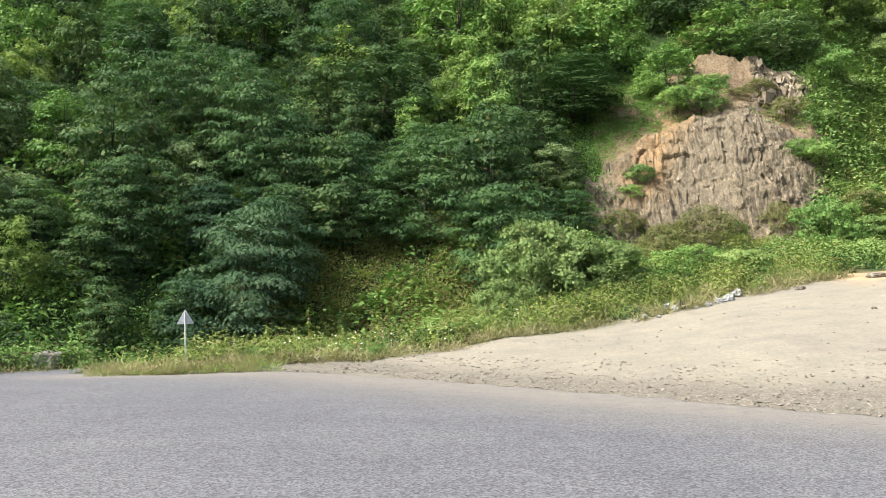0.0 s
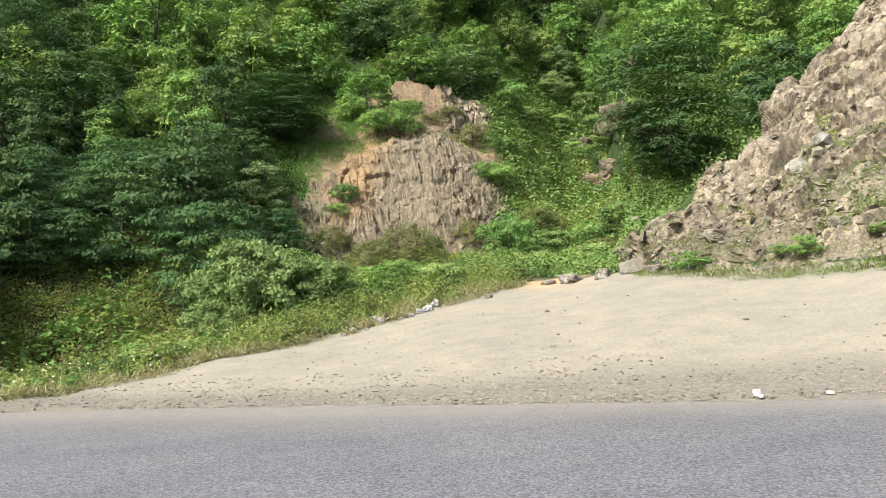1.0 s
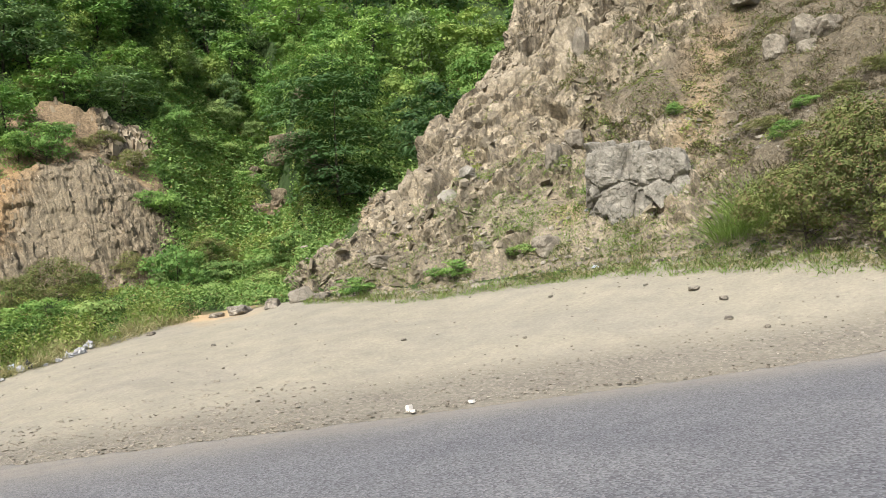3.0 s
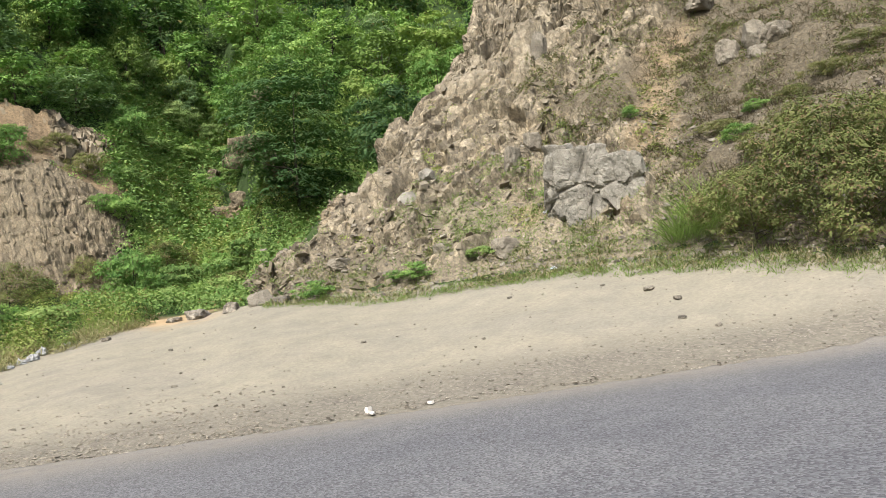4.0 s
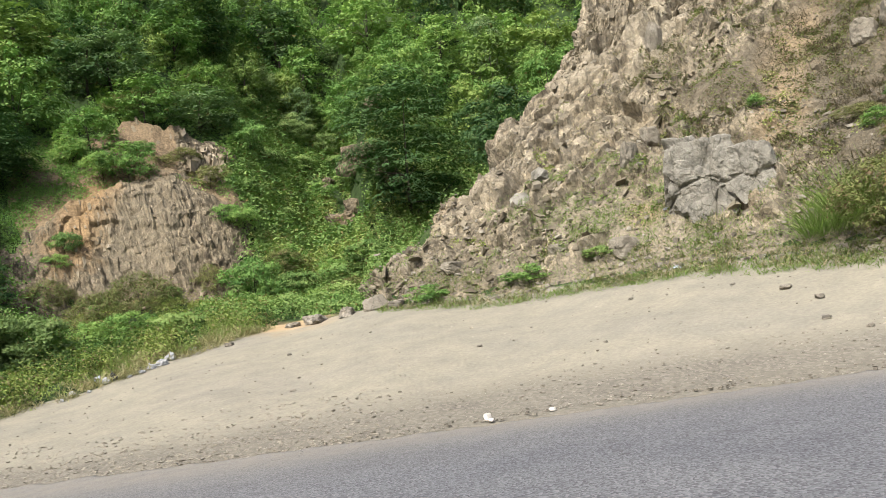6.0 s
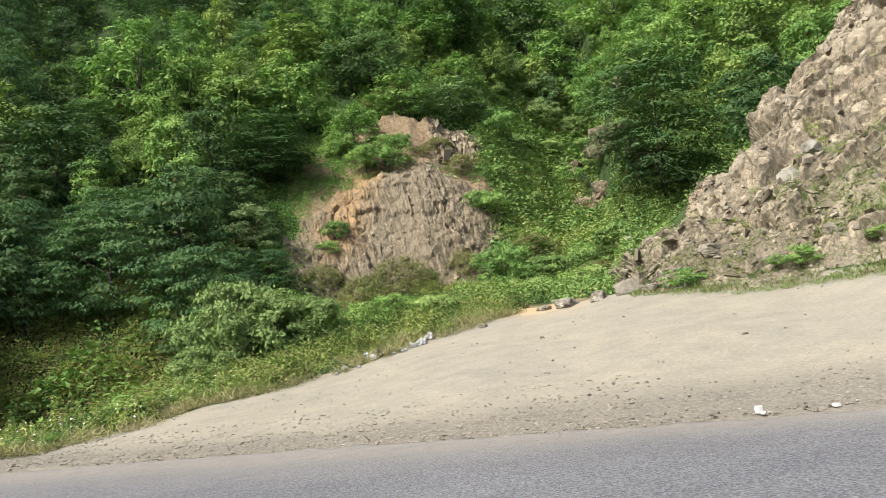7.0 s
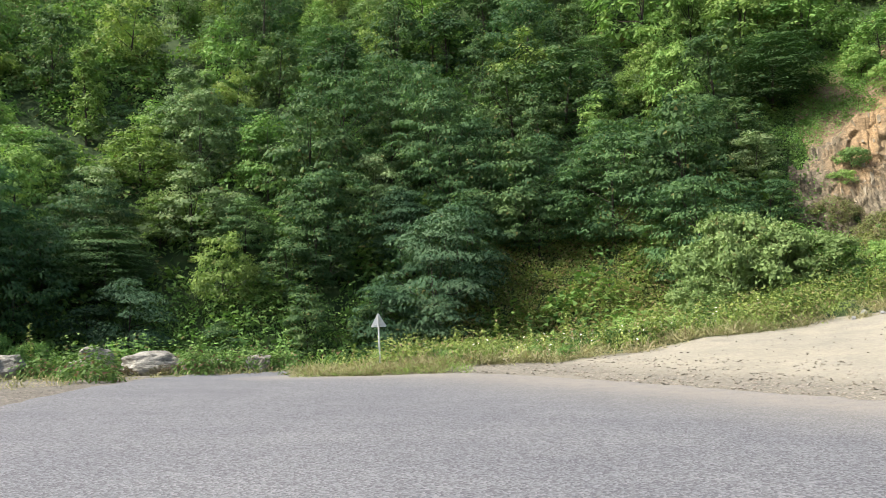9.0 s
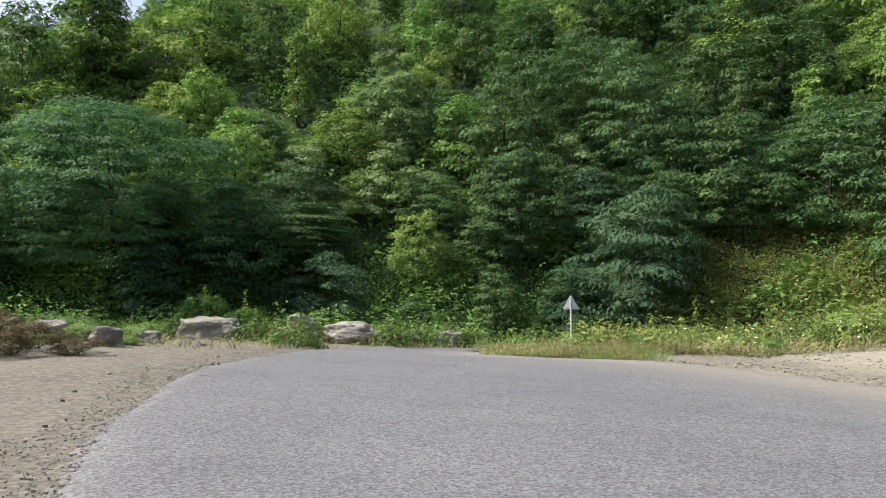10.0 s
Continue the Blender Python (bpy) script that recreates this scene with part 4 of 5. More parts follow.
def bare(az, d):
    """Where rock, tea rows or open ground keep trees away."""
    if (-42 < az < -33.5 and 66 < d < 84) or (-50.5 < az < -46 and 60 < d < 71):
        return True
    cliff = 10.4 < az < 26 and d < 62.5 or ((az - 19) / 7) ** 2 + ((d - 58) / 8.5) ** 2 < 1
    spur = az > 33.5 and d < along(az, 6) + 5
    hollow = 25 < az < 45 and d < 64 or 26 < az < 36.5 and d < 73
    bank = -13 < az < 4.5 and d < 45.5
    return cliff or spur or hollow or bank


# bearing trees that stand out: x, y, scale, relative height
NAMED = {
    "big_locust": [(-33.2, 28.6, 1.05, 0.76)],
    "locust": [(-28.4, 32.0, 0.85, 1.05), (-13.0, 50.9, 0.88, 1.35), (-9.3, 48.4, 0.91, 1.05), (-1.2, 46.6, 1.0, 0.9), (7.3, 47.2, 0.55, 0.85), (3.8, 50.6, 0.67, 1.06), (-11.4, 49.2, 1.03, 1.06), (-0.6, 49.0, 0.9, 0.9), (-7.9, 61.0, 0.92, 1.08), (-5.6, 49.7, 0.75, 0.94), (45.1, 47.9, 0.76, 1.13)],
    "yellow": [(-44.2, 43.6, 0.8, 0.9), (-47.2, 44.6, 0.75, 0.8), (-59.4, 47.3, 1.5, 1.25), (-49.3, 48.3, 1.49, 0.82), (-56.7, 45.2, 1.38, 1.03), (-30.6, 44.8, 1.04, 0.76), (-50.5, 36.8, 1.51, 0.60), (-21.2, 38.5, 0.67, 1.20), (-8.0, 59.5, 1.15, 0.89), (-40.2, 57.0, 1.15, 1.03), (1.3, 55.7, 0.92, 1.03), (8.1, 60.0, 1.31, 0.97), (51.0, 51.5, 1.57, 0.91), (14.6, 67.9, 1.68, 0.60), (62.5, 55.0, 1.48, 0.74)],
    "dark": [(-61.4, 43.0, 1.3, 0.95), (-57.5, 46.0, 1.3, 1.0), (-17.4, 42.0, 0.78, 1.02), (-54.5, 37.7, 0.98, 1.21), (-43.0, 51.4, 0.84, 1.09), (-21.6, 55.7, 1.15, 0.82), (-18.3, 40.3, 0.65, 0.85), (18.2, 63.7, 1.13, 0.80), (-4.4, 55.3, 1.20, 0.73), (40.5, 72.5, 1.30, 0.86), (29.5, 67.9, 1.68, 0.60)],
    "poplar": [(-38.0, 49.0, 0.95, 1.05)],
    "pale": [(25.3, 59.4, 1.10, 0.62), (19.9, 62.9, 1.43, 0.63), (-32.5, 52.5, 1.06, 0.91), (-25.0, 41.6, 0.89, 0.92), (-15.7, 46.7, 0.90, 1.00), (7.0, 50.0, 0.74, 0.80)],
    "silver": [(-25.4, 33.5, 0.55, 0.7), (-10.3, 40.7, 1.0, 1.1), (-12.6, 41.4, 0.6, 0.7), (-9.4, 43.2, 0.85, 1.1)],
    "broad": [(-42.5, 45.5, 0.7, 0.9), (48.7, 56.0, 1.27, 0.80), (41.0, 69.3, 1.28, 0.86), (40.7, 73.8, 1.34, 0.73), (-31.3, 57.2, 0.96, 1.17), (-22.9, 47.2, 0.90, 1.02), (-31.9, 48.7, 0.79, 0.93), (-36.4, 41.2, 0.88, 0.87), (1.0, 62.2, 1.34, 0.96), (12.3, 60.3, 1.12, 0.95), (20.8, 58.7, 0.85, 0.76), (16.3, 57.2, 0.88, 0.70), (30.9, 68.4, 1.05, 0.94), (26.8, 66.6, 1.2, 0.7), (46.8, 64.9, 1.55, 0.72), (9.0, 60.3, 1.11, 0.76)],
    "layered": [(-26.9, 36.4, 0.80, 0.72), (9.2, 56.0, 0.95, 0.76), (33.0, 43.1, 1.3, 1.1)],
}


def build_woods():
    """Trees that stand out first, then the rest of the wood, nearest first; far up the hill the wood is one mass."""
    taken = []
    for kind, rows in NAMED.items():
        for x, y, scale, tall in rows:
            plant(kind, x, y, scale, tall, 0.3)
            taken.append((x, y, 2.0 * scale))
    rest = []
    d = 41.0
    while d < 122:
        step = 2.9 + 0.02 * d
        az = -64 + prng.uniform(0, 3)
        while az < 62:
            a, r = az + prng.normal() * 0.5, d + prng.normal() * 0.9
            az += math.degrees(step * 1.1 / d)
            lift = math.degrees(math.atan2(float(base_height(a, r)) - 1.6, r))
            if lift > (23.5 if a < -15 else 26.5) or r < along(a, 4) + 0.5 or r > along(a, 10) + 6 or bare(a, r):
                continue
            x, y = r * math.sin(radians(a)), r * math.cos(radians(a))
            if any((x - p) ** 2 + (y - q) ** 2 < s * s for p, q, s in taken):
                continue
            w = float(vnoise(np.array(x * 0.07), np.array(y * 0.07), 0, 301))
            pick = prng.random() + 0.35 * w
            if a < 0:
                kind = "dark" if pick < 0.22 else "locust" if pick < 0.5 else "broad" if pick < 0.68 else "pale" if pick < 0.82 else "yellow"
            elif pick < 0.1:
                kind = "dark"
            elif pick < 0.5:
                kind = "broad" if a > 12 else "locust"
            elif pick < 0.8:
                kind = "broad"
            elif pick < 0.9:
                kind = "pale"
            else:
                kind = "yellow"
            if -28 < a < 5 and r < 64:
                kind = {"yellow": "dark", "pale": "locust", "broad": "locust" if r < 52 else "broad"}.get(kind, kind)
            low = 0.55 if (-43 < a < -33 and r > 51) or (-52 < a < -44.5 and r > 53) else 1.0
            if a < 0 and r < 47:
                kind, low = ("dark" if pick < 0.45 else "silver" if pick < 0.7 else "locust"), 0.8
            rest.append((r, kind, x, y, low * prng.uniform(0.55, 1.0), prng.uniform(0.75, 1.3)))
        d += step * 0.8
    rest.sort()
    near = 290 - sum(len(v) for v in NAMED.values())
    for r, kind, x, y, s, t in rest[:near]:
        plant(kind, x, y, s, t, 0.3)
    masses = {}
    for r, kind, x, y, s, t in rest[near:]:
        trunk, crown = FAR_MODELS[kind if kind in FAR_MODELS else "dark"][int(prng.integers(3))]
        co = np.empty(len(crown.vertices) * 3, np.float32)
        crown.vertices.foreach_get("co", co)
        co = co.reshape(-1, 3, 3)[::3]
        mid = co.mean(1, keepdims=True)
        co = (mid + (co - mid) * 1.6).reshape(-1, 3)
        c, q = math.cos(x * 9.1), math.sin(x * 9.1)
        co = co @ np.array([[c, q, 0], [-q, c, 0], [0, 0, 1]]) * (s, s, s * t) + (x, y, float(surface(np.array(x), np.array(y))) - 0.3)
        masses.setdefault(kind, []).append((co, np.arange(len(co)).reshape(-1, 3)))
    for kind, pieces in masses.items():
        me = mesh_of("far_woods", *join(pieces), KINDS[kind][10])
        tagged(new("far_woods", me), "distant " + LABELS[kind][0].split(" on ")[0] + "s high on the hill", "woods", kind="stuff")


build_woods()


def domes(name, mat, label, category, n, leaves, az0, az1, d_of, size, radius, seed, tall=0.8, keep=None, lift=-0.1, taper=False):
    """Rounded low growth: many small domes of leaves, joined."""
    rng = np.random.default_rng(seed)
    a = rng.uniform(az0, az1, n)
    lo, hi = d_of(a)
    d = np.sqrt(rng.uniform(0, 1, n) * (hi ** 2 - lo ** 2) + lo ** 2)
    if keep is not None:
        ok = keep(a, d)
        a, d = a[ok], d[ok]
        n = len(a)
    c = np.stack([d * np.sin(np.radians(a)), d * np.cos(np.radians(a))], -1)
    r = radius * rng.uniform(0.6, 1.4, n)
    leaves, size = int(leaves * 1.45), size * 0.92
    who = np.repeat(np.arange(n), leaves)
    if taper:
        size = size * np.clip(d[who] / 58, 0.55, 1.1)
    q = rng.normal(size=(len(who), 3))
    q /= np.linalg.norm(q, axis=1, keepdims=True)
    q[:, 2] = np.abs(q[:, 2])
    rad = (rng.uniform(0.3, 1, len(who)) ** 0.5 * r[who])[:, None]
    P = q * rad * (1, 1, tall)
    P[:, :2] += c[who]
    P[:, 2] += surface(P[:, 0], P[:, 1]) + lift
    tip = q * (1, 1, 0.5) + rng.normal(size=P.shape) * 0.6
    face = q + (0, 0, 0.35) + rng.normal(size=P.shape) * 0.45
    # each dome's random tone imitates lit and shaded growth
    tone = np.repeat((rng.random(n) - 0.5)[who], 3)
    me = mesh_of(name, *small_leaves(P, tip, size, size * 0.66, 0.2, rng, face), mat, attrs={"clump": tone})
    return tagged(new(name, me), label, category, kind="stuff")

# ---- tea rows on the upper hill ----
def rows_of_tea():
    rng = np.random.default_rng(77)
    V = []
    beds = [(-44.0 + 0.31 * j, 67.5 + 1.15 * i) for i in range(24) for j in range(34)] + [(-50.2 + 0.33 * j, 60.5 + 1.1 * i) for i in range(10) for j in range(13)]
    for az, d in beds:
        az, d = az + 0.1 * rng.normal(), d + 0.1 * rng.normal()
        r = 0.62 * rng.uniform(0.85, 1.15)
        q = rng.normal(size=(32, 3))
        q /= np.linalg.norm(q, axis=1, keepdims=True)
        q[:, 2] = np.abs(q[:, 2])
        x, y = d * math.sin(radians(az)), d * math.cos(radians(az))
        P = q * r * (0.9, 0.62, 0.75) + (x, y, float(surface(np.array(x), np.array(y))) + 0.3)
        V.append(leaf_quads(P, q + rng.normal(size=q.shape) * 0.4, 0.3, 0.19, 0.1, rng, q))
    tagged(new("tea_rows", mesh_of("tea_rows", *join(V), M_VINE)), "clipped light green tea rows on a hill terrace", "tea bushes", kind="stuff")


rows_of_tea()


# ---- low growth ----
# bare rock that shows among the gully's vines: x, y, width, depth, height
OUTCROPS = [(34.7, 54.3, 3.4, 2.0, 2.4), (37.7, 56.0, 4.0, 2.0, 2.8), (36.2, 55.0, 2.4, 1.8, 2.2), (35.7, 50.9, 2.8, 1.8, 2.3), (33.9, 46.2, 2.6, 1.8, 2.1), (34.9, 48.4, 2.8, 1.8, 2.1), (36.6, 60.0, 2.6, 1.4, 1.8), (39.4, 55.6, 3.2, 1.8, 2.4)]


def off_rock(a, d):
    """Where the vines leave the outcrops bare."""
    x, y = d * np.sin(np.radians(a)), d * np.cos(np.radians(a))
    return np.all([np.hypot(x - p + 0.6, y - q + 0.9) > 0.55 * w + 0.35 for p, q, w, _, _ in OUTCROPS], axis=0)


domes("undergrowth", M_UNDER, "dense green undergrowth covering the wooded hillside", "undergrowth", 1700, 100, -64, 60,
      lambda a: (along(a, 4) - 2, np.minimum(along(a, 10), 96)), 0.4, 1.6, 401, 1.0,
      keep=lambda a, d: ~((a > 10) & (a < 26) & (d < 63)) & ((a < 26) | (d > 74)))
domes("hill_foot_growth", M_BROAD, "dark brambles and saplings at the foot of the wood", "undergrowth", 300, 130, -60, 12,
      lambda a: (along(a, 4) - 3.5, along(a, 4) + 4), 0.21, 1.3, 404, 1.5, keep=lambda a, d: (a < -14) | (a > 4))
domes("hill_foot_brush", M_OLIVE, "olive and brown brush on the bank behind the verge", "undergrowth", 420, 140, -15, 6,
      lambda a: (along(a, 2) + 7, along(a, 4) + 8), 0.17, 1.0, 410, 1.2)
domes("vines", M_VINE, "bright green brambles and vines over the gully", "vines", 2100, 76, 22, 44,
      lambda a: (np.where(a < 30, 39.0, np.where(a < 34.4, 36.8, along(a, 6) + 1.5)), np.where(a < 38, 80.0, np.maximum(along(a, 8) + 12, 70))), 0.245, 0.95, 402, 1.15,
      keep=lambda a, d: ~((a < 25.5) & (d > 46) & (d < 66)) & off_rock(a, d), taper=True)
domes("gully_upper_vines", M_VINE, "leafy vines and saplings over the head of the gully", "vines", 520, 70, 25, 38,
      lambda a: (np.full_like(a, 57.0), np.full_like(a, 82.0)), 0.33, 1.25, 414, 1.2, keep=off_rock)
domes("gully_olive_vines", M_WEED, "yellowing vines and dry brambles over the gully's upper bank", "vines", 520, 80, 27, 38,
      lambda a: (np.where(a < 34.4, 52.0, 54.0), np.full_like(a, 69.0)), 0.22, 0.9, 413, 1.0, keep=off_rock)
domes("verge_weeds", M_WEED, "tall green weeds and brambles on the verge", "weeds", 760, 125, -23, 26.5,
      lambda a: (along(a, 2) + 0.5, np.minimum(along(a, 4) + 1, along(a, 2) + 11)), 0.115, 0.66, 403, 1.6,
      keep=lambda a, d: fbm(a * 0.45, d * 0.5, 0, 2, 43) > -0.3)
domes("verge_brambles", M_FERN, "dense knee-high brambles and ferns on the verge", "brambles", 130, 200, -21, 28,
      lambda a: (along(a, 2) + 1.6, np.minimum(along(a, 4), along(a, 2) + 8)), 0.125, 0.85, 411, 1.25)
domes("roadside_brambles", M_FERN, "brambles and ferns round the roadside boulders", "brambles", 560, 110, -56, -21,
      lambda a: (np.where(a > -44, along(a, 1) + 2.4, 27.0), np.full_like(a, 38.0)), 0.15, 0.68, 405, 1.4,
      keep=lambda a, d: ((d > 33.6) | (fbm(a * 0.35, d * 0.3, 0, 2, 37) > 0.1)) & ~((a > -45.6) & (a < -40.2) & (d < 31.8)) & ~((a > -35.6) & (a < -30.8) & (d < 32.0)) & ~((a < -46) & (d < 29)))
domes("cliff_scrub", M_BROAD, "thin green scrub on the ledges round the bluff", "scrub", 950, 100, 8, 29,
      lambda a: (along(a, 4) - 4, along(a, 8) + 4), 0.14, 0.8, 406, 0.7,
      keep=lambda a, d: bare_rock(a, up_cliff(a, d)) + 1.6 * fbm(a * 0.5, d * 0.4, 0, 2, 12) < 0.2)
domes("cliff_foot_scrub", M_OLIVE, "olive scrub along the foot of the bluff", "scrub", 90, 150, 9, 27,
      lambda a: (along(a, 4) - 3, along(a, 4) + 0.3), 0.13, 0.8, 412, 0.9)
domes("slope_scrub", M_DRYBUSH, "dull olive and brown scrub over the rocky slope", "scrub", 1000, 75, 55, 80,
      lambda a: (along(a, 4) + 1.5, along(a, 6)), 0.10, 0.5, 407, 0.6,
      keep=lambda a, d: fbm(a * 0.16, d * 0.2, 0, 2, 15) + (a - 66) * 0.05 - np.clip((d - 40) * 0.02, 0, 0.4) > -0.1, lift=-0.05)
domes("slope_green", M_WEED, "patches of fresh green weeds on the rocky slope", "weeds", 130, 110, 40, 80,
      lambda a: (along(a, 4) + 1.0, along(a, 4) + 12), 0.11, 0.38, 408, 0.7,
      keep=lambda a, d: fbm(a * 0.3, d * 0.3, 0, 2, 17) > 0.15)


def grass(name, label, n, az0, az1, d_of, tall, seed, mat=None, thin=0.028, keep=None):
    rng = np.random.default_rng(seed)
    m = max(1, n // 14)
    a = rng.uniform(az0, az1, m)
    lo, hi = d_of(a)
    d = lo + (hi - lo) * rng.random(m)
    if keep is not None:
        ok = keep(a, d)
        a, d = a[ok], d[ok]
    who = np.repeat(np.arange(len(a)), 14)
    x = (d * np.sin(np.radians(a)))[who] + rng.normal(size=len(who)) * 0.14
    y = (d * np.cos(np.radians(a)))[who] + rng.normal(size=len(who)) * 0.14
    P = np.stack([x, y, surface(x, y) - 0.02], -1)
    tip = np.stack([rng.normal(size=len(x)) * 0.45, rng.normal(size=len(x)) * 0.45, np.ones(len(x))], -1)
    s = np.repeat(rng.uniform(0.5, 1.3, len(a)), 14)
    V, F = leaf_quads(P, tip, tall * s, thin, 0.25, rng)
    return tagged(new(name, mesh_of(name, V, F, mat or M_GRASS)), label, "grass", kind="stuff")


grass("verge_grass", "dry yellow and green grass along the sandy edge", 13000, -24, 27, lambda a: (along(a, 2) - 0.4, along(a, 2) + 1.2), 0.4, 501,
      keep=lambda a, d: fbm(a * 0.7, d * 0.8, 0, 2, 53) > -0.2)
grass("verge_tall_grass", "tall mixed green and straw grass among the verge weeds", 15000, -23, 26, lambda a: (along(a, 2) + 0.4, along(a, 2) + 7), 0.95, 506, M_REED, 0.03,
      keep=lambda a, d: fbm(a * 0.5, d * 0.6, 0, 2, 29) > -0.1)
grass("verge_straw", "bleached dry grass stems standing in the verge", 22000, -23, 26.5, lambda a: (along(a, 2) - 0.2, along(a, 2) + 3.2), 0.65, 507, M_STRAW, 0.024,
      keep=lambda a, d: fbm(a * 0.6, d * 0.7, 0, 2, 47) > 0.0)
grass("bend_straw", "bleached straw on the tip of the verge", 6500, -23.4, -13.5, lambda a: (along(a, 1) - 0.05, along(a, 2) + 1.5), 0.5, 510, M_STRAW, 0.02)
grass("bend_grass", "pale green grass on the tip of the verge", 3000, -23.4, -12, lambda a: (along(a, 1) - 0.05, along(a, 2) + 1.5), 0.4, 502, M_REED, 0.022,
      keep=lambda a, d: fbm(a * 0.9, d * 0.9, 0, 2, 57) > -0.4)
grass("slope_foot_grass", "short green grass at the foot of the rocky slope", 20000, 34.5, 80, lambda a: (along(a, 2) - 1.6, along(a, 4) + 1.5), 0.3, 503, M_GRASS,
      keep=lambda a, d: fbm(a * 0.25, d * 0.6, 0, 2, 19) > -0.6)
grass("slope_edge_grass", "pale yellow-green grass spreading up the foot of the slope", 32000, 34.5, 80, lambda a: (along(a, 2) - 2.2, along(a, 4) + 5.5), 0.3, 509, M_REED, 0.02,
      keep=lambda a, d: fbm(a * 0.3, d * 0.4, 0, 3, 59) - (d - along(a, 4)) * 0.1 > -0.6)
grass("slope_bank_grass", "thin yellow-green grass over the earth bank on the slope", 26000, 46, 60, lambda a: (along(a, 4), along(a, 4) + 6.5), 0.22, 511, M_REED, 0.018,
      keep=lambda a, d: fbm(a * 0.4, d * 0.5, 0, 3, 71) - np.abs(a - 53) * 0.06 - (d - along(a, 4)) * 0.05 > -0.55)
grass("slope_dry_grass", "dry tufts of grass among the broken rock", 16000, 38, 86, lambda a: (along(a, 4) + 1, along(a, 4) + 16), 0.35, 504,
      keep=lambda a, d: fbm(a * 0.3, d * 0.3, 0, 2, 23) > 0.0)
grass("slope_dead_stems", "brown dead stems and dry scrub over the upper slope", 70000, 50, 80, lambda a: (along(a, 4) + 2, along(a, 6)), 0.42, 508, M_TWIG, 0.026,
      keep=lambda a, d: fbm(a * 0.2, d * 0.2, 0, 2, 16) + (a - 60) * 0.05 > -0.1)
grass("boulder_grass", "rough dry grass beside the roadside boulders", 3500, -56, -22, lambda a: (np.where(a > -44, along(a, 1) + 1.8, 22.0), along(a, 2)), 0.4, 505)


def wildflowers():
    rng = np.random.default_rng(88)
    n = 240
    a, u = rng.uniform(-19, 8, n), rng.random(n)
    d = along(a, 2) + 0.6 + 2.6 * u
    x, y = d * np.sin(np.radians(a)), d * np.cos(np.radians(a))
    P = np.stack([x, y, surface(x, y) + rng.uniform(0.35, 0.85, n)], -1)
    tip = np.stack([rng.normal(size=n), rng.normal(size=n), rng.normal(size=n) * 0.4 + 0.4], -1)
    me = mesh_of("wildflowers", *leaf_quads(P, tip, 0.075, 0.065, 0.0, rng), plain_mat("white_petal", (0.62, 0.62, 0.52), 0.7))
    tagged(new("wildflowers", me), "small white wildflowers among the verge weeds", "flowers", kind="stuff")


wildflowers()

# shrubs that stand out: kind, x, y, scale, relative height
SHRUBS = [
    ("light_shrub", 3.6, 33.5, 1.1, 1.25), ("light_shrub", 5.3, 33.9, 1.1, 0.9), ("light_shrub", 2.3, 32.8, 0.75, 0.9), ("light_shrub", 6.8, 34.4, 0.95, 0.85), ("light_shrub", 4.4, 34.8, 1.1, 1.15),
    ("shrub", 7.4, 35.6, 1.0, 0.9), ("shrub", 9.2, 35.0, 0.9, 0.8), ("shrub", 11.6, 36.6, 0.8, 0.8), ("dry_shrub", 11.5, 41.5, 1.0, 0.9),
    ("dry_shrub", 14.5, 44.0, 1.2, 0.9), ("bramble", 13.4, 35.6, 0.9, 0.9), ("shrub", 17.7, 54.2, 1.15, 1.0), ("shrub", 16.2, 54.8, 1.0, 0.9), ("shrub", 19.4, 56.2, 0.7, 0.8), ("shrub", 22.6, 50.4, 0.7, 0.9), ("shrub", 23.9, 50.2, 0.9, 0.9), ("dry_shrub", 23.0, 53.0, 0.8, 0.9),
    ("bramble", 12.5, 51.0, 0.7, 1.3), ("dry_shrub", 20.0, 47.6, 0.55, 1.6), ("shrub", 22.6, 47.0, 0.7, 1.0), ("dry_shrub", 24.5, 46.0, 0.9, 0.9),
    ("dry_shrub", 20.6, 55.0, 0.6, 0.8), ("dry_shrub", 22.4, 55.6, 0.7, 0.8), ("shrub", 15.0, 57.4, 1.0, 0.9), ("dry_shrub", 19.6, 60.2, 0.8, 1.0), ("dry_shrub", 21.6, 61.0, 0.9, 1.0), ("dry_shrub", 10.9, 48.6, 0.8, 1.0), ("shrub", 11.8, 50.2, 0.5, 0.9), ("shrub", 13.6, 47.6, 0.5, 0.9), ("shrub", 17.2, 46.8, 0.5, 0.9),
    ("shrub", 21.6, 35.0, 0.6, 0.7), ("bramble", 23.0, 37.2, 1.0, 0.9), ("dry_shrub", 24.6, 38.8, 0.8, 0.8), ("shrub", 22.2, 38.6, 0.7, 0.8), ("bramble", 26.0, 41.0, 1.2, 0.9), ("shrub", 26.6, 43.6, 0.8, 0.8),
    ("bramble", 21.5, 40.5, 1.0, 0.8), ("bramble", 23.8, 43.8, 1.1, 0.9),
]
GULLY_SHRUBS = []
grng = np.random.default_rng(61)
for i in range(34):
    a, d = grng.uniform(25.5, 37.5), grng.uniform(47, 79)
    if a > 34 and d < 56 or not off_rock(a, d):
        continue
    GULLY_SHRUBS.append((("bramble", "shrub", "bramble", "light_shrub")[i % 4], d * math.sin(radians(a)), d * math.cos(radians(a)), grng.uniform(0.6, 1.15), grng.uniform(0.8, 1.2)))
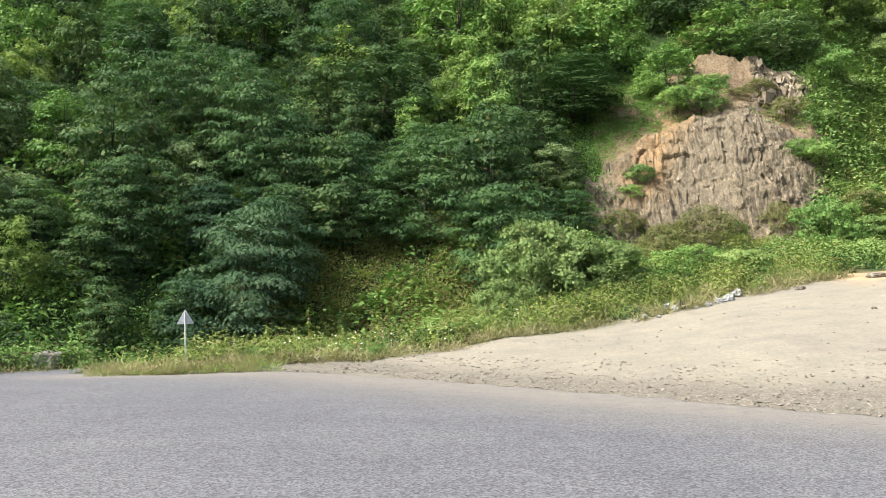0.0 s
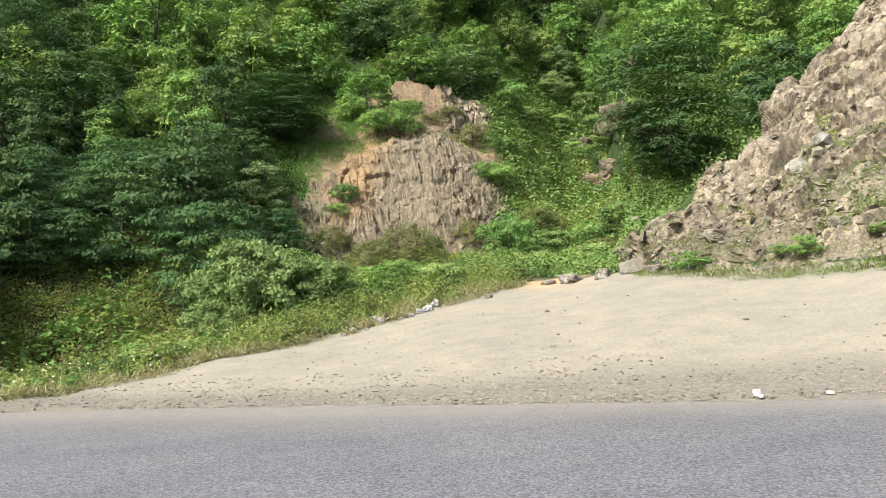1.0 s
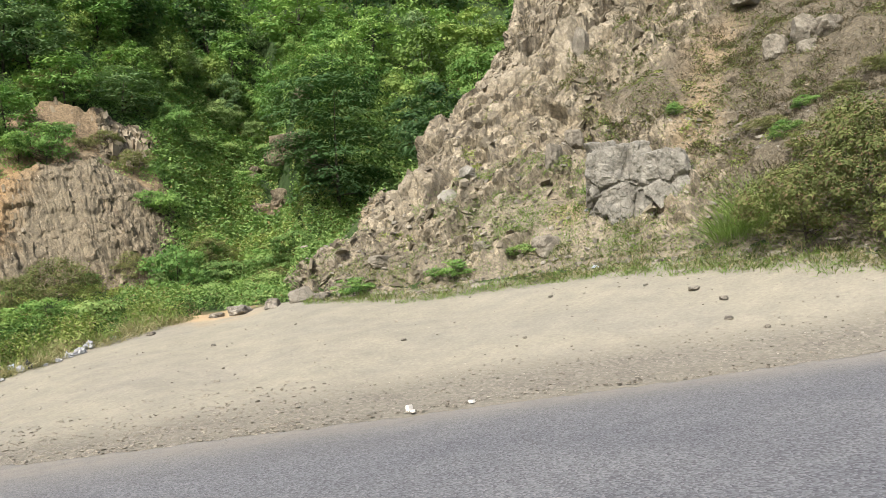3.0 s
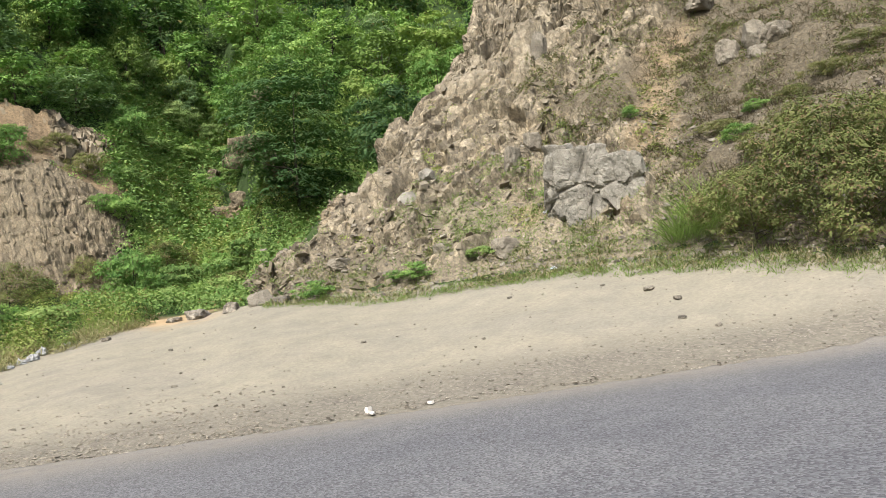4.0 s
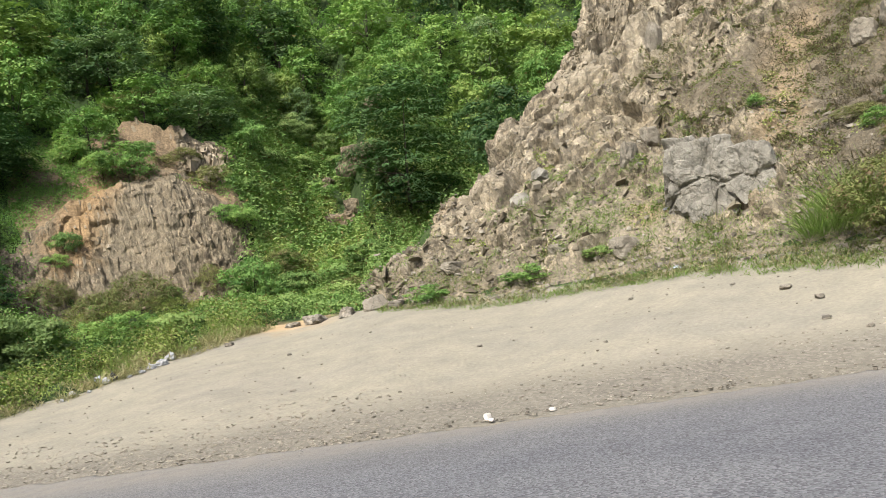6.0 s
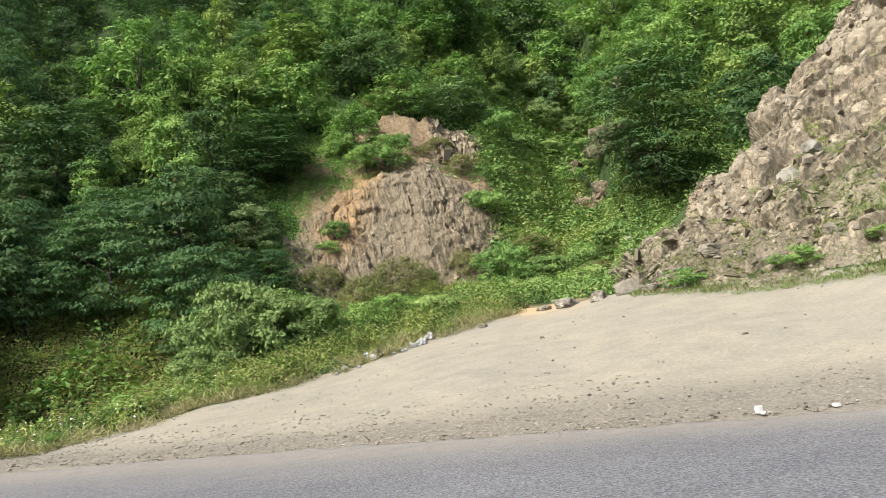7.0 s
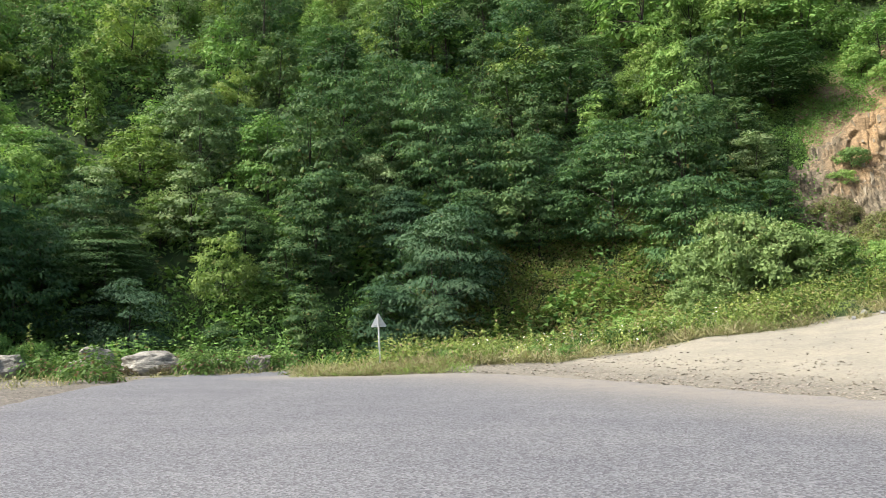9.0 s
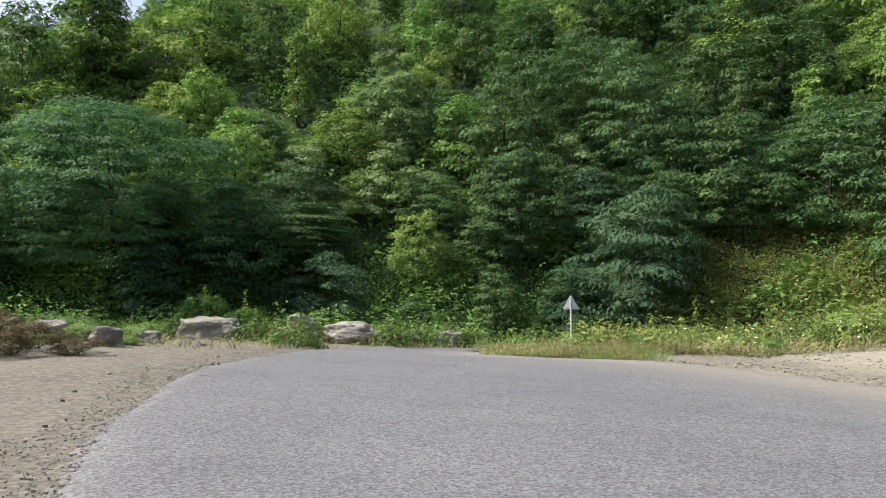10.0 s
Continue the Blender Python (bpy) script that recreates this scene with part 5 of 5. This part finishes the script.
SLOPE_SHRUBS = [
    ("dry_shrub", 23.4, 8.6, 1.05, 1.0), ("dry_shrub", 23.0, 6.4, 1.15, 1.1), ("dry_shrub", 24.9, 6.9, 1.2, 1.0), ("dry_shrub", 22.8, 4.2, 1.2, 1.0),
    ("dry_shrub", 26.4, 5.4, 1.2, 0.9), ("dry_shrub", 27.0, 8.4, 0.9, 0.8), ("dry_shrub", 23.0, 1.8, 1.3, 1.0),
    ("shrub", 19.7, 25.3, 0.5, 0.7), ("shrub", 21.7, 21.4, 0.55, 0.6), ("bramble", 23.1, 19.0, 0.45, 0.7), ("shrub", 30.3, 15.8, 0.3, 0.8),
    ("dry_shrub", 29.3, 11.7, 0.5, 0.6), ("shrub", 30.4, 10.6, 0.35, 0.6), ("dry_shrub", 31.3, 9.4, 0.5, 0.6), ("dry_shrub", 33.0, 8.6, 0.55, 0.6), ("dry_shrub", 34.8, 7.4, 0.6, 0.6), ("bramble", 25.6, 16.6, 0.5, 0.8), ("shrub", 28.2, 10.6, 0.4, 0.7),
]
ROADSIDE_SHRUBS = [
    ("rusty_shrub", -15.6, 11.3, 0.6, 0.8), ("rusty_shrub", -17.2, 11.6, 0.75, 0.8), ("rusty_shrub", -15.0, 12.3, 0.4, 0.8), ("shrub", -24.4, 26.0, 0.6, 1.5), ("shrub", -22.9, 26.9, 0.45, 1.5),
    ("bramble", -19.5, 26.6, 0.55, 0.9), ("bramble", -24.6, 23.2, 0.6, 0.9), ("rusty_shrub", -16.4, 26.0, 0.35, 0.8), ("rusty_shrub", -15.7, 27.4, 0.35, 0.8), ("rusty_shrub", -17.9, 25.2, 0.35, 0.8), ("bramble", -19.6, 16.4, 0.45, 0.8), ("bramble", -22.0, 18.0, 0.6, 0.9), ("bramble", -20.2, 18.8, 0.5, 0.8), ("bramble", -18.6, 14.2, 0.35, 0.7), ("bramble", -17.9, 16.2, 0.3, 0.7), ("rusty_shrub", -21.0, 25.3, 0.4, 0.9), ("bramble", -21.4, 17.6, 0.5, 0.8),
    ("shrub", -0.2, 28.2, 0.55, 0.8), ("shrub", -2.2, 24.95, 0.24, 0.8), ("bramble", -6.0, 25.4, 0.5, 0.8), ("bramble", -3.4, 26.2, 0.5, 0.9), ("bramble", 1.6, 29.4, 0.7, 0.8),
]
for kind, x, y, s, t in SHRUBS + GULLY_SHRUBS + SLOPE_SHRUBS + ROADSIDE_SHRUBS:
    plant(kind, x, y, s, t, 0.05, group="shrubs by the road" if x < 5 and y < 34 else "shrubs round the lot")


def tall_weed(x, y, tall, seed):
    """A single stalk with leaves set round it."""
    rng = np.random.default_rng(seed)
    ob = thing("tall_weed", x, y, float(surface(np.array(x), np.array(y))), "tall single-stemmed green weed on the verge", "weed", "tall weeds")
    lean = rng.normal(size=2) * 0.06 * tall
    stem = tube([(0, 0, -0.1), (lean[0] * 0.4, lean[1] * 0.4, tall * 0.5), (lean[0], lean[1], tall)], [0.014, 0.011, 0.004], 6)
    part("stem", mesh_of("weed_stem", *stem, M_WEED, True), ob)
    n = int(34 * tall)
    u = rng.uniform(0.15, 1, n)
    a = np.arange(n) * 2.4
    P = np.stack([lean[0] * u, lean[1] * u, tall * u], -1)
    tip = np.stack([np.cos(a), np.sin(a), np.full(n, 0.35)], -1)
    part("leaves", mesh_of("weed_leaves", *leaf_quads(P, tip, 0.2 * (1.2 - u * 0.7), 0.065, 0.3, rng), M_WEED), ob)


for i, (x, y, tall) in enumerate([(-4.5, 26.0, 1.75), (-2.2, 26.3, 1.5), (-3.5, 26.4, 1.2), (-24.0, 25.4, 2.4), (-22.6, 26.5, 2.2), (0.6, 27.0, 1.3), (-5.9, 25.6, 1.2), (-20.2, 28.4, 1.5), (-1.2, 26.6, 1.1), (-6.6, 25.3, 0.9), (-3.0, 25.9, 1.0), (-4.9, 25.5, 1.1), (1.8, 27.6, 1.2), (2.7, 28.2, 1.0), (-0.4, 26.2, 0.9), (3.8, 28.9, 1.2), (5.3, 29.4, 1.1)]):
    tall_weed(x, y, tall, 900 + i)
wrng = np.random.default_rng(940)
for i in range(46):
    a = wrng.uniform(-20, 24)
    d = float(along(a, 2)) + wrng.uniform(0.6, 3.5)
    tall_weed(d * math.sin(radians(a)), d * math.cos(radians(a)), wrng.uniform(0.55, 1.25), 941 + i)


def grass_clump(x, y, tall, n, seed):
    rng = np.random.default_rng(seed)
    ob = thing("grass_clump", x, y, float(surface(np.array(x), np.array(y))), "tall bright green reed grass clump on the slope", "grass", "reed clumps")
    P = np.stack([rng.normal(size=n) * 0.28, rng.normal(size=n) * 0.28, np.zeros(n)], -1)
    tip = np.stack([P[:, 0] * 0.6 + rng.normal(size=n) * 0.1, P[:, 1] * 0.6 + rng.normal(size=n) * 0.1, np.ones(n)], -1)
    part("reed_tuft", mesh_of("reed_tuft", *leaf_quads(P, tip, tall, 0.03, 0.14, rng), M_REED), ob)


for i, (x, y, tall) in enumerate([(24.5, 10.4, 2.3), (24.2, 10.8, 1.9), (24.7, 9.9, 2.5), (24.1, 11.3, 1.4)]):
    grass_clump(x, y, tall * 0.9, 190, 950 + i)


# ---- rocks ----
def rock_mesh(name, size, seed, mat, cuts=11, level=4, slab=0.0, grit=0.018, joint=1.0, crack=0.6):
    """A broken block: a ball cut by random planes, then roughened."""
    rng = np.random.default_rng(seed)
    bm = bmesh.new()
    bmesh.ops.create_icosphere(bm, subdivisions=level, radius=1.0)
    P = np.array([v.co for v in bm.verts])
    n = rng.normal(size=(cuts, 3))
    n /= np.linalg.norm(n, axis=1, keepdims=True)
    n = np.vstack([n, [(0, 0, 1), (0, 0, -1), (1, 0.1, 0.15), (-1, 0.2, 0.1), (0.1, 1, 0), (0, -1, 0.2)]])
    n /= np.linalg.norm(n, axis=1, keepdims=True)
    far = rng.uniform(0.62, 0.98, len(n))
    far[-6:] = rng.uniform(0.6, 0.8, 6)
    dot = P @ n.T
    r = np.where(dot > 0.02, far / np.maximum(dot, 0.02), 9).min(1)
    P = P * np.minimum(r, 1.15)[:, None]
    P += P * (grit * 2.4 * blocks(P + seed, (0.6 * joint, 0.5 * joint, (0.34 if slab else 0.55) * joint), seed, crack / joint, 0.16 / joint) + grit * blocks(P + seed, (0.26, 0.22, 0.2), seed + 9, 0.4) + grit * 0.6 * fbm(*(P.T * 3 + seed), 3, seed))[:, None]
    if slab:
        P = P * (1 + 0.28 * fbm(*(P.T * 1.1 + seed), 3, seed + 3))[:, None]
    P = P / np.abs(P).max(0) * np.array(size) / 2
    P[:, 2] += size[2] * 0.32
    for v, p in zip(bm.verts, P):
        v.co = p
    me = bpy.data.meshes.new(name)
    bm.to_mesh(me)
    bm.free()
    me.materials.append(mat)
    return me


def rock(name, x, y, size, seed, label, group="", turn=0.0, mat=None, lift=0.0, slab=0.0, tip=0.0, level=4, cuts=11, grit=0.018, joint=1.0, crack=0.6):
    z = float(surface(np.array(x), np.array(y)))
    ob = new(name, rock_mesh(name, size, seed, mat or M_BOULDER, slab=slab, level=level, cuts=cuts, grit=grit, joint=joint, crack=crack))
    ob.matrix_basis = pose(x, y, z + lift, tip, 0, turn)
    return tagged(ob, label, "rock", group)


# boulders that edge the bend: x, y, width, height, turn
BOULDERS = [(-21.1, 22.7, 2.5, 1.12, 42), (-19.35, 24.9, 1.0, 0.8, 30), (-19.5, 26.0, 1.4, 1.4, 60), (-17.25, 26.4, 2.5, 1.15, 32), (-15.8, 27.8, 1.4, 0.8, 28), (-14.76, 29.7, 1.0, 0.85, 20),
            (-17.3, 15.1, 1.0, 0.8, 50), (-21.5, 16.3, 1.6, 0.85, 50), (-23.8, 16.5, 1.7, 1.1, 45), (-18.1, 17.2, 0.75, 0.5, 30), (-15.4, 16.4, 0.45, 0.3, 10), (-12.6, 30.4, 0.8, 0.7, 0), (-9.6, 27.6, 0.7, 0.5, 40)]
for i, (x, y, w, h, turn) in enumerate(BOULDERS):
    rock("boulder", x, y, (w, w * 0.7, h), 1000 + i, "weathered pale grey boulder edging the road bend" if w > 1.2 else "small grey boulder among roadside weeds",
         "boulders at the bend", turn, slab=1.0, lift=-0.05)

# blocks that stand out of the rocky slope: x, y, width, depth, height, lift, turn
SLOPE_ROCKS = [(21.9, 26.0, 1.4, 1.0, 0.55, 0.1, 50), (23.6, 18.2, 1.25, 0.9, 0.95, -0.05, 20), (22.9, 20.9, 0.8, 0.7, 0.5, 0.0, 0),
               (36.4, 13.7, 1.5, 1.2, 1.3, 0.0, 30), (36.9, 12.6, 1.6, 1.2, 1.5, 0.1, 70), (37.2, 11.6, 1.3, 1.2, 1.2, 0.1, 10), (36.2, 12.4, 1.1, 0.9, 0.9, -0.2, 80),
               (35.3, 23.4, 1.0, 0.8, 2.0, 0.1, 40), (29.6, 20.6, 0.9, 0.8, 1.0, 0.1, 10), (41.0, 16.4, 2.2, 1.4, 0.9, 0.1, 30), (27.6, 20.4, 1.0, 0.7, 1.3, 0.0, 35)]
for i, (x, y, w, dp, h, lift, turn) in enumerate(SLOPE_ROCKS):
    rock("rock_block", x, y, (w, dp, h), 1100 + i, "angular grey-brown rock on the broken slope", "blocks on the rocky slope", turn - 30,
         lift=lift - 0.22 * h, tip=8, mat=M_BLOCK, cuts=16, grit=0.035)
rock("rock_slab", 18.6, 27.3, (1.3, 0.6, 1.0), 1128, "dark grey slab leaning at the foot of the slope", "slabs at the slope foot", -10, M_BLOCK, lift=-0.1, tip=-32, cuts=7, grit=0.03)
for i, (x, y, w, h) in enumerate([(24.9, 24.2, 1.3, 1.2), (24.2, 25.0, 0.8, 0.7), (25.4, 23.5, 0.8, 0.6)]):
    rock("rock_slab", x, y, (w, 0.6, h), 1130 + i, "pale grey slab leaning out of the rocky slope", "pale slabs on the slope", -45, M_PALE_STONE, lift=-0.2 * h, tip=-25, cuts=12, grit=0.03)
rock("cracked_rock", 26.2, 16.2, (3.0, 2.6, 3.5), 1142, "large cracked light grey rock jutting from the slope", "", -52, M_PALE_STONE, lift=-1.05, tip=14, level=6, cuts=5, grit=0.06, joint=1.5, crack=1.4)
rock("cracked_rock", 26.6, 14.3, (2.2, 2.0, 2.2), 1146, "cracked light grey rock beside the large one", "", -75, M_PALE_STONE, lift=-0.9, tip=14, level=5, cuts=5, grit=0.06, joint=1.5, crack=1.4)

# bare rock among the vines, and slabs by the gully mouth
for i, (x, y, w, dp, h) in enumerate(OUTCROPS):
    rock("outcrop", x, y, (w, dp, h), 1250 + i, "pinkish rock outcrop showing through the gully vines", "outcrops in the gully", 17 * i - 60, mat=M_CLIFF, lift=-0.42 * h, slab=1.0, tip=25, cuts=20, grit=0.06)

for i, (x, y, w, dp, h, turn) in enumerate([(17.2, 29.9, 1.6, 1.1, 0.5, 30), (17.8, 28.3, 1.3, 0.9, 0.55, 60), (15.0, 36.8, 2.3, 1.4, 0.95, 10), (4.2, 31.6, 0.95, 0.8, 0.75, 0), (16.4, 30.6, 0.9, 0.7, 0.3, 80), (18.2, 29.0, 0.8, 0.6, 0.3, 10), (19.2, 26.7, 1.0, 0.7, 0.35, 40)]):
    rock("stone_slab", x, y, (w, dp, h), 1200 + i, "pale flat stone slab at the edge of the lot", "slabs by the gully", turn, M_STONE, slab=1.0, lift=-0.12 * h)

# loose stones lying on the sand: x, y, size
for i, (x, y, w) in enumerate([(19.7, 10.3, 0.4), (18.9, 9.1, 0.36), (12.4, 23.4, 0.24), (17.4, 8.3, 0.28), (13.2, 29.9, 0.45), (20.4, 12.2, 0.2), (16.9, 7.2, 0.24), (15.2, 12.6, 0.16), (14.4, 16.3, 0.18), (9.6, 18.0, 0.2), (19.3, 14.9, 0.22), (16.5, 19.0, 0.2)]):
    rock("loose_stone", x, y, (w * 0.85, w * 0.65, w * 0.36), 1300 + i, "brown-grey stone lying on the sandy lot", "stones on the sand", 37 * i, M_STONE, level=3)
M_WHITE_STONE = plain_mat("whitewashed_stone", (0.5, 0.48, 0.44), 0.8)
for i, (x, y, w) in enumerate([(9.78, 10.98, 0.15), (9.72, 10.82, 0.14), (10.75, 10.3, 0.14)]):
    rock("white_stone", x, y, (w, w * 0.8, w * (1.0 if i == 0 else 0.45)), 1350 + i, "small chalky white stone at the edge of the asphalt", "white stones", 50 * i, M_WHITE_STONE, level=3)


def gravel(name, label, n, place, low, high, seed, mat=None, flat=0.6, dip=None, sink=0.12, keep=None, power=2.2):
    """Angular chips strewn over ground: jittered little blocks."""
    rng = np.random.default_rng(seed)
    x, y = place(rng, n)
    if keep is not None:
        ok = keep(x, y)
        x, y = x[ok], y[ok]
    z = surface(x, y)
    box = np.array([(a, b, c) for a in (-1, 1) for b in (-1, 1) for c in (-1, 1)], float)
    faces = np.array([(0, 1, 3, 2), (4, 6, 7, 5), (0, 4, 5, 1), (2, 3, 7, 6), (0, 2, 6, 4), (1, 5, 7, 3)])
    s = (low * (high / low) ** (rng.random(len(x)) ** power))[:, None, None]
    P = box[None] * rng.uniform(0.25, 1.0, (len(x), 8, 3)) * rng.uniform(0.5, 1.0, (len(x), 1, 3)) * (1, 1, flat) * s / 1.4
    if dip is not None:
        P = P @ np.array(dip)
    swing = (rng.normal(size=len(x)) * 0.35 - 0.6 if dip is not None else x * 91.7)[:, None]
    c, q = np.cos(swing), np.sin(swing)
    P = np.stack([P[..., 0] * c - P[..., 1] * q, P[..., 0] * q + P[..., 1] * c, P[..., 2] + s[..., 0] * sink], -1)
    P += np.stack([x, y, z], -1)[:, None]
    F = (faces[None] + 8 * np.arange(len(x))[:, None, None]).reshape(-1, 4)
    return tagged(new(name, mesh_of(name, P.reshape(-1, 3), F, mat or M_STONE)), label, "stones", kind="stuff")


def by_bearing(az0, az1, lo, hi, power=1.0):
    def place(rng, n):
        a = rng.uniform(az0, az1, n)
        d = lo(a) + (hi(a) - lo(a)) * rng.random(n) ** power
        d = d + 0.3 * fbm(a * 0.8, d * 0.5, 0, 2, 5)
        return d * np.sin(np.radians(a)), d * np.cos(np.radians(a))
    return place


gravel("road_edge_gravel", "loose grey gravel and clods along the asphalt edge", 5600, by_bearing(-14, 92, lambda a: along(a, 1) - 0.25, lambda a: along(a, 1) + 3.2, 2.4), 0.012, 0.085, 601, M_GRAVEL, 0.42)
gravel("lot_stones", "scattered small stones over the sandy lot", 2200, by_bearing(-4, 90, lambda a: along(a, 1) + 0.8, lambda a: along(a, 2)), 0.012, 0.085, 602, M_GRAVEL)
gravel("slope_scree", "loose broken stones at the foot of the rocky slope", 4200, by_bearing(34.5, 86, lambda a: along(a, 2) - 0.4, lambda a: along(a, 4) + 9, 1.6), 0.03, 0.32, 603, M_GRAVEL)
gravel("sandy_clods", "crumbly sandy clods heaped along the road edge", 4200, by_bearing(-8, 34, lambda a: along(a, 1) + 0.1, lambda a: along(a, 1) + 4.5, 1.6), 0.015, 0.11, 607, M_CLOD, 0.38, None, 0.05)
def near_edge(a):
    """Distance of the road's near edge at a bearing to the left."""
    return np.interp(a, (-66, -54, -49.4, -47.6, -46.3, -45, -43.5, -40, -36.8), (3.5, 5.4, 7.4, 10.8, 12.6, 14.4, 16.7, 19.6, 22.2))


gravel("shoulder_stones", "small stones scattered over the dirt beside the road", 320, by_bearing(-66, -38, lambda a: near_edge(a), lambda a: near_edge(a) + 11), 0.012, 0.075, 610, M_GRAVEL)
gravel("shoulder_gravel", "crumbled asphalt and gravel on the near shoulder", 13000, by_bearing(-66, -36, lambda a: near_edge(a) - 0.7, lambda a: near_edge(a) + 4.0, 1.5), 0.006, 0.034, 604, M_GRIT)


# ---- things people left ----
def road_sign(x, y):
    ob = thing("road_sign", x, y, float(surface(np.array(x), np.array(y))), "triangular road sign on a leaning pole, bare metal back", "road sign")
    ob.matrix_basis = ob.matrix_basis @ pose(0, 0, -0.06, 0, -2.2, 14) @ Matrix.Scale(0.9, 4)
    metal = plain_mat("galvanised_steel", (0.50, 0.53, 0.54), 0.5, 0.35, 0.12, 9.0)
    post = plain_mat("painted_grey_post", (0.44, 0.46, 0.46), 0.55, 0.2, 0.15, 12.0)
    part("pole", mesh_of("pole", *join([tube([(0, 0, -0.4), (0, 0, 1.0), (0, 0, 1.98)], [0.032] * 3, 12), tube([(0, 0, 1.979), (0, 0, 1.985)], [0.032, 0.002], 12)]), post, True), ob, "grey steel tube post")
    bm = bmesh.new()
    pts = []
    for k in range(3):
        c = Vector((0.265 * math.sin(k * 2.0944), 0, 0.265 * math.cos(k * 2.0944)))
        for w in (-0.5, 0, 0.5):
            a = k * 2.0944 + w
            pts.append(c + Vector((0.035 * math.sin(a), 0, 0.035 * math.cos(a))))
    f = bm.faces.new([bm.verts.new(p + Vector((0, 0.045, 1.74))) for p in pts])
    g = bmesh.ops.extrude_face_region(bm, geom=[f])
    bmesh.ops.translate(bm, verts=[e for e in g["geom"] if isinstance(e, bmesh.types.BMVert)], vec=(0, 0.012, 0))
    bmesh.ops.recalc_face_normals(bm, faces=bm.faces)
    me = bpy.data.meshes.new("plate")
    bm.to_mesh(me)
    bm.free()
    me.materials.append(metal)
    plate = part("plate", me, ob, "bare grey metal back of the sign")
    for z in (1.66, 1.84):
        strip = [(-0.06 if z > 1.7 else -0.16, 0.035, z), (0.06 if z > 1.7 else 0.16, 0.035, z)]
        part("clamp", mesh_of("clamp", *tube(strip, [0.016, 0.016], 6), post), plate)


road_sign(-7.7, 23.7)


def bag_mesh(size, seed, mat):
    """A crumpled plastic bag."""
    rng = np.random.default_rng(seed)
    bm = bmesh.new()
    bmesh.ops.create_icosphere(bm, subdivisions=4, radius=1.0)
    P = np.array([v.co for v in bm.verts])
    k = 1 + 0.3 * fbm(*(P.T * 1.3 + seed), 2, seed) - 0.45 * np.abs(fbm(*(P.T * 2.6 + seed), 3, seed + 5))
    P = P * k[:, None] * np.array(size) / 2
    P[:, 2] = np.maximum(P[:, 2], -size[2] * 0.2) + size[2] * 0.2
    knot = np.exp(-((P[:, 0] - size[0] * 0.3) ** 2 + P[:, 1] ** 2) / (size[0] * 0.09) ** 2)
    P[:, 2] += knot * size[2] * 0.25
    for v, p in zip(bm.verts, P):
        v.co = p
    me = bpy.data.meshes.new("litter_bag")
    bm.to_mesh(me)
    bm.free()
    me.materials.append(mat)
    return me


M_BAG = plain_mat("white_plastic_film", (0.31, 0.32, 0.33), 0.4, 0.0, 0.1, 14.0)
M_BLACK = plain_mat("black_plastic_film", (0.035, 0.037, 0.045), 0.3, 0.0, 0.4, 14.0)
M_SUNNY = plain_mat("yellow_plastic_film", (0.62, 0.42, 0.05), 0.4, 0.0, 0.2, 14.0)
M_BLUE = plain_mat("pale_blue_plastic_film", (0.42, 0.5, 0.6), 0.35, 0.0, 0.2, 14.0)
BAGS = [(10.2, 29.0, 0.6, 0.34, 0), (10.75, 29.7, 0.65, 0.42, 0), (9.75, 28.8, 0.5, 0.26, 0), (9.3, 28.5, 0.35, 0.2, 0), (8.35, 28.6, 0.55, 0.36, 1), (8.05, 28.4, 0.42, 0.3, 0), (7.9, 28.9, 0.4, 0.3, 3),
        (8.8, 28.3, 0.3, 0.14, 0), (7.3, 27.7, 0.28, 0.14, 0), (6.4, 27.3, 0.24, 0.16, 0), (6.9, 28.2, 0.4, 0.2, 0)]
VERGE_BAGS = [(-4.0, 24.6, 0.42, 0.22, 0), (-5.1, 24.3, 0.32, 0.3, 2), (-2.8, 24.9, 0.22, 0.2, 0), (-4.5, 24.7, 0.2, 0.3, 0), (12.2, 31.2, 0.4, 0.2, 0), (25.4, 17.4, 0.3, 0.16, 0), (22.9, 15.6, 0.4, 0.14, 3), (-18.2, 15.0, 0.18, 0.08, 0)]
for i, (x, y, w, h, tone) in enumerate([(x * 1.025, y * 1.025, w, h, t) for x, y, w, h, t in BAGS] + VERGE_BAGS):
    mat = (M_BAG, M_BLACK, M_SUNNY, M_BLUE)[tone]
    ob = new("litter_bag", bag_mesh((w * 0.78, w * 0.62, h), 1500 + i, mat))
    ob.matrix_basis = pose(x, y, float(surface(np.array(x), np.array(y))) + 0.0, 0, 0, 61 * i)
    colour = ("white", "black", "yellow", "pale blue")[tone]
    tagged(ob, f"crumpled {colour} plastic bag dumped in the weeds" if w > 0.3 else f"scrap of {colour} plastic litter on the ground", "litter", "dumped litter")
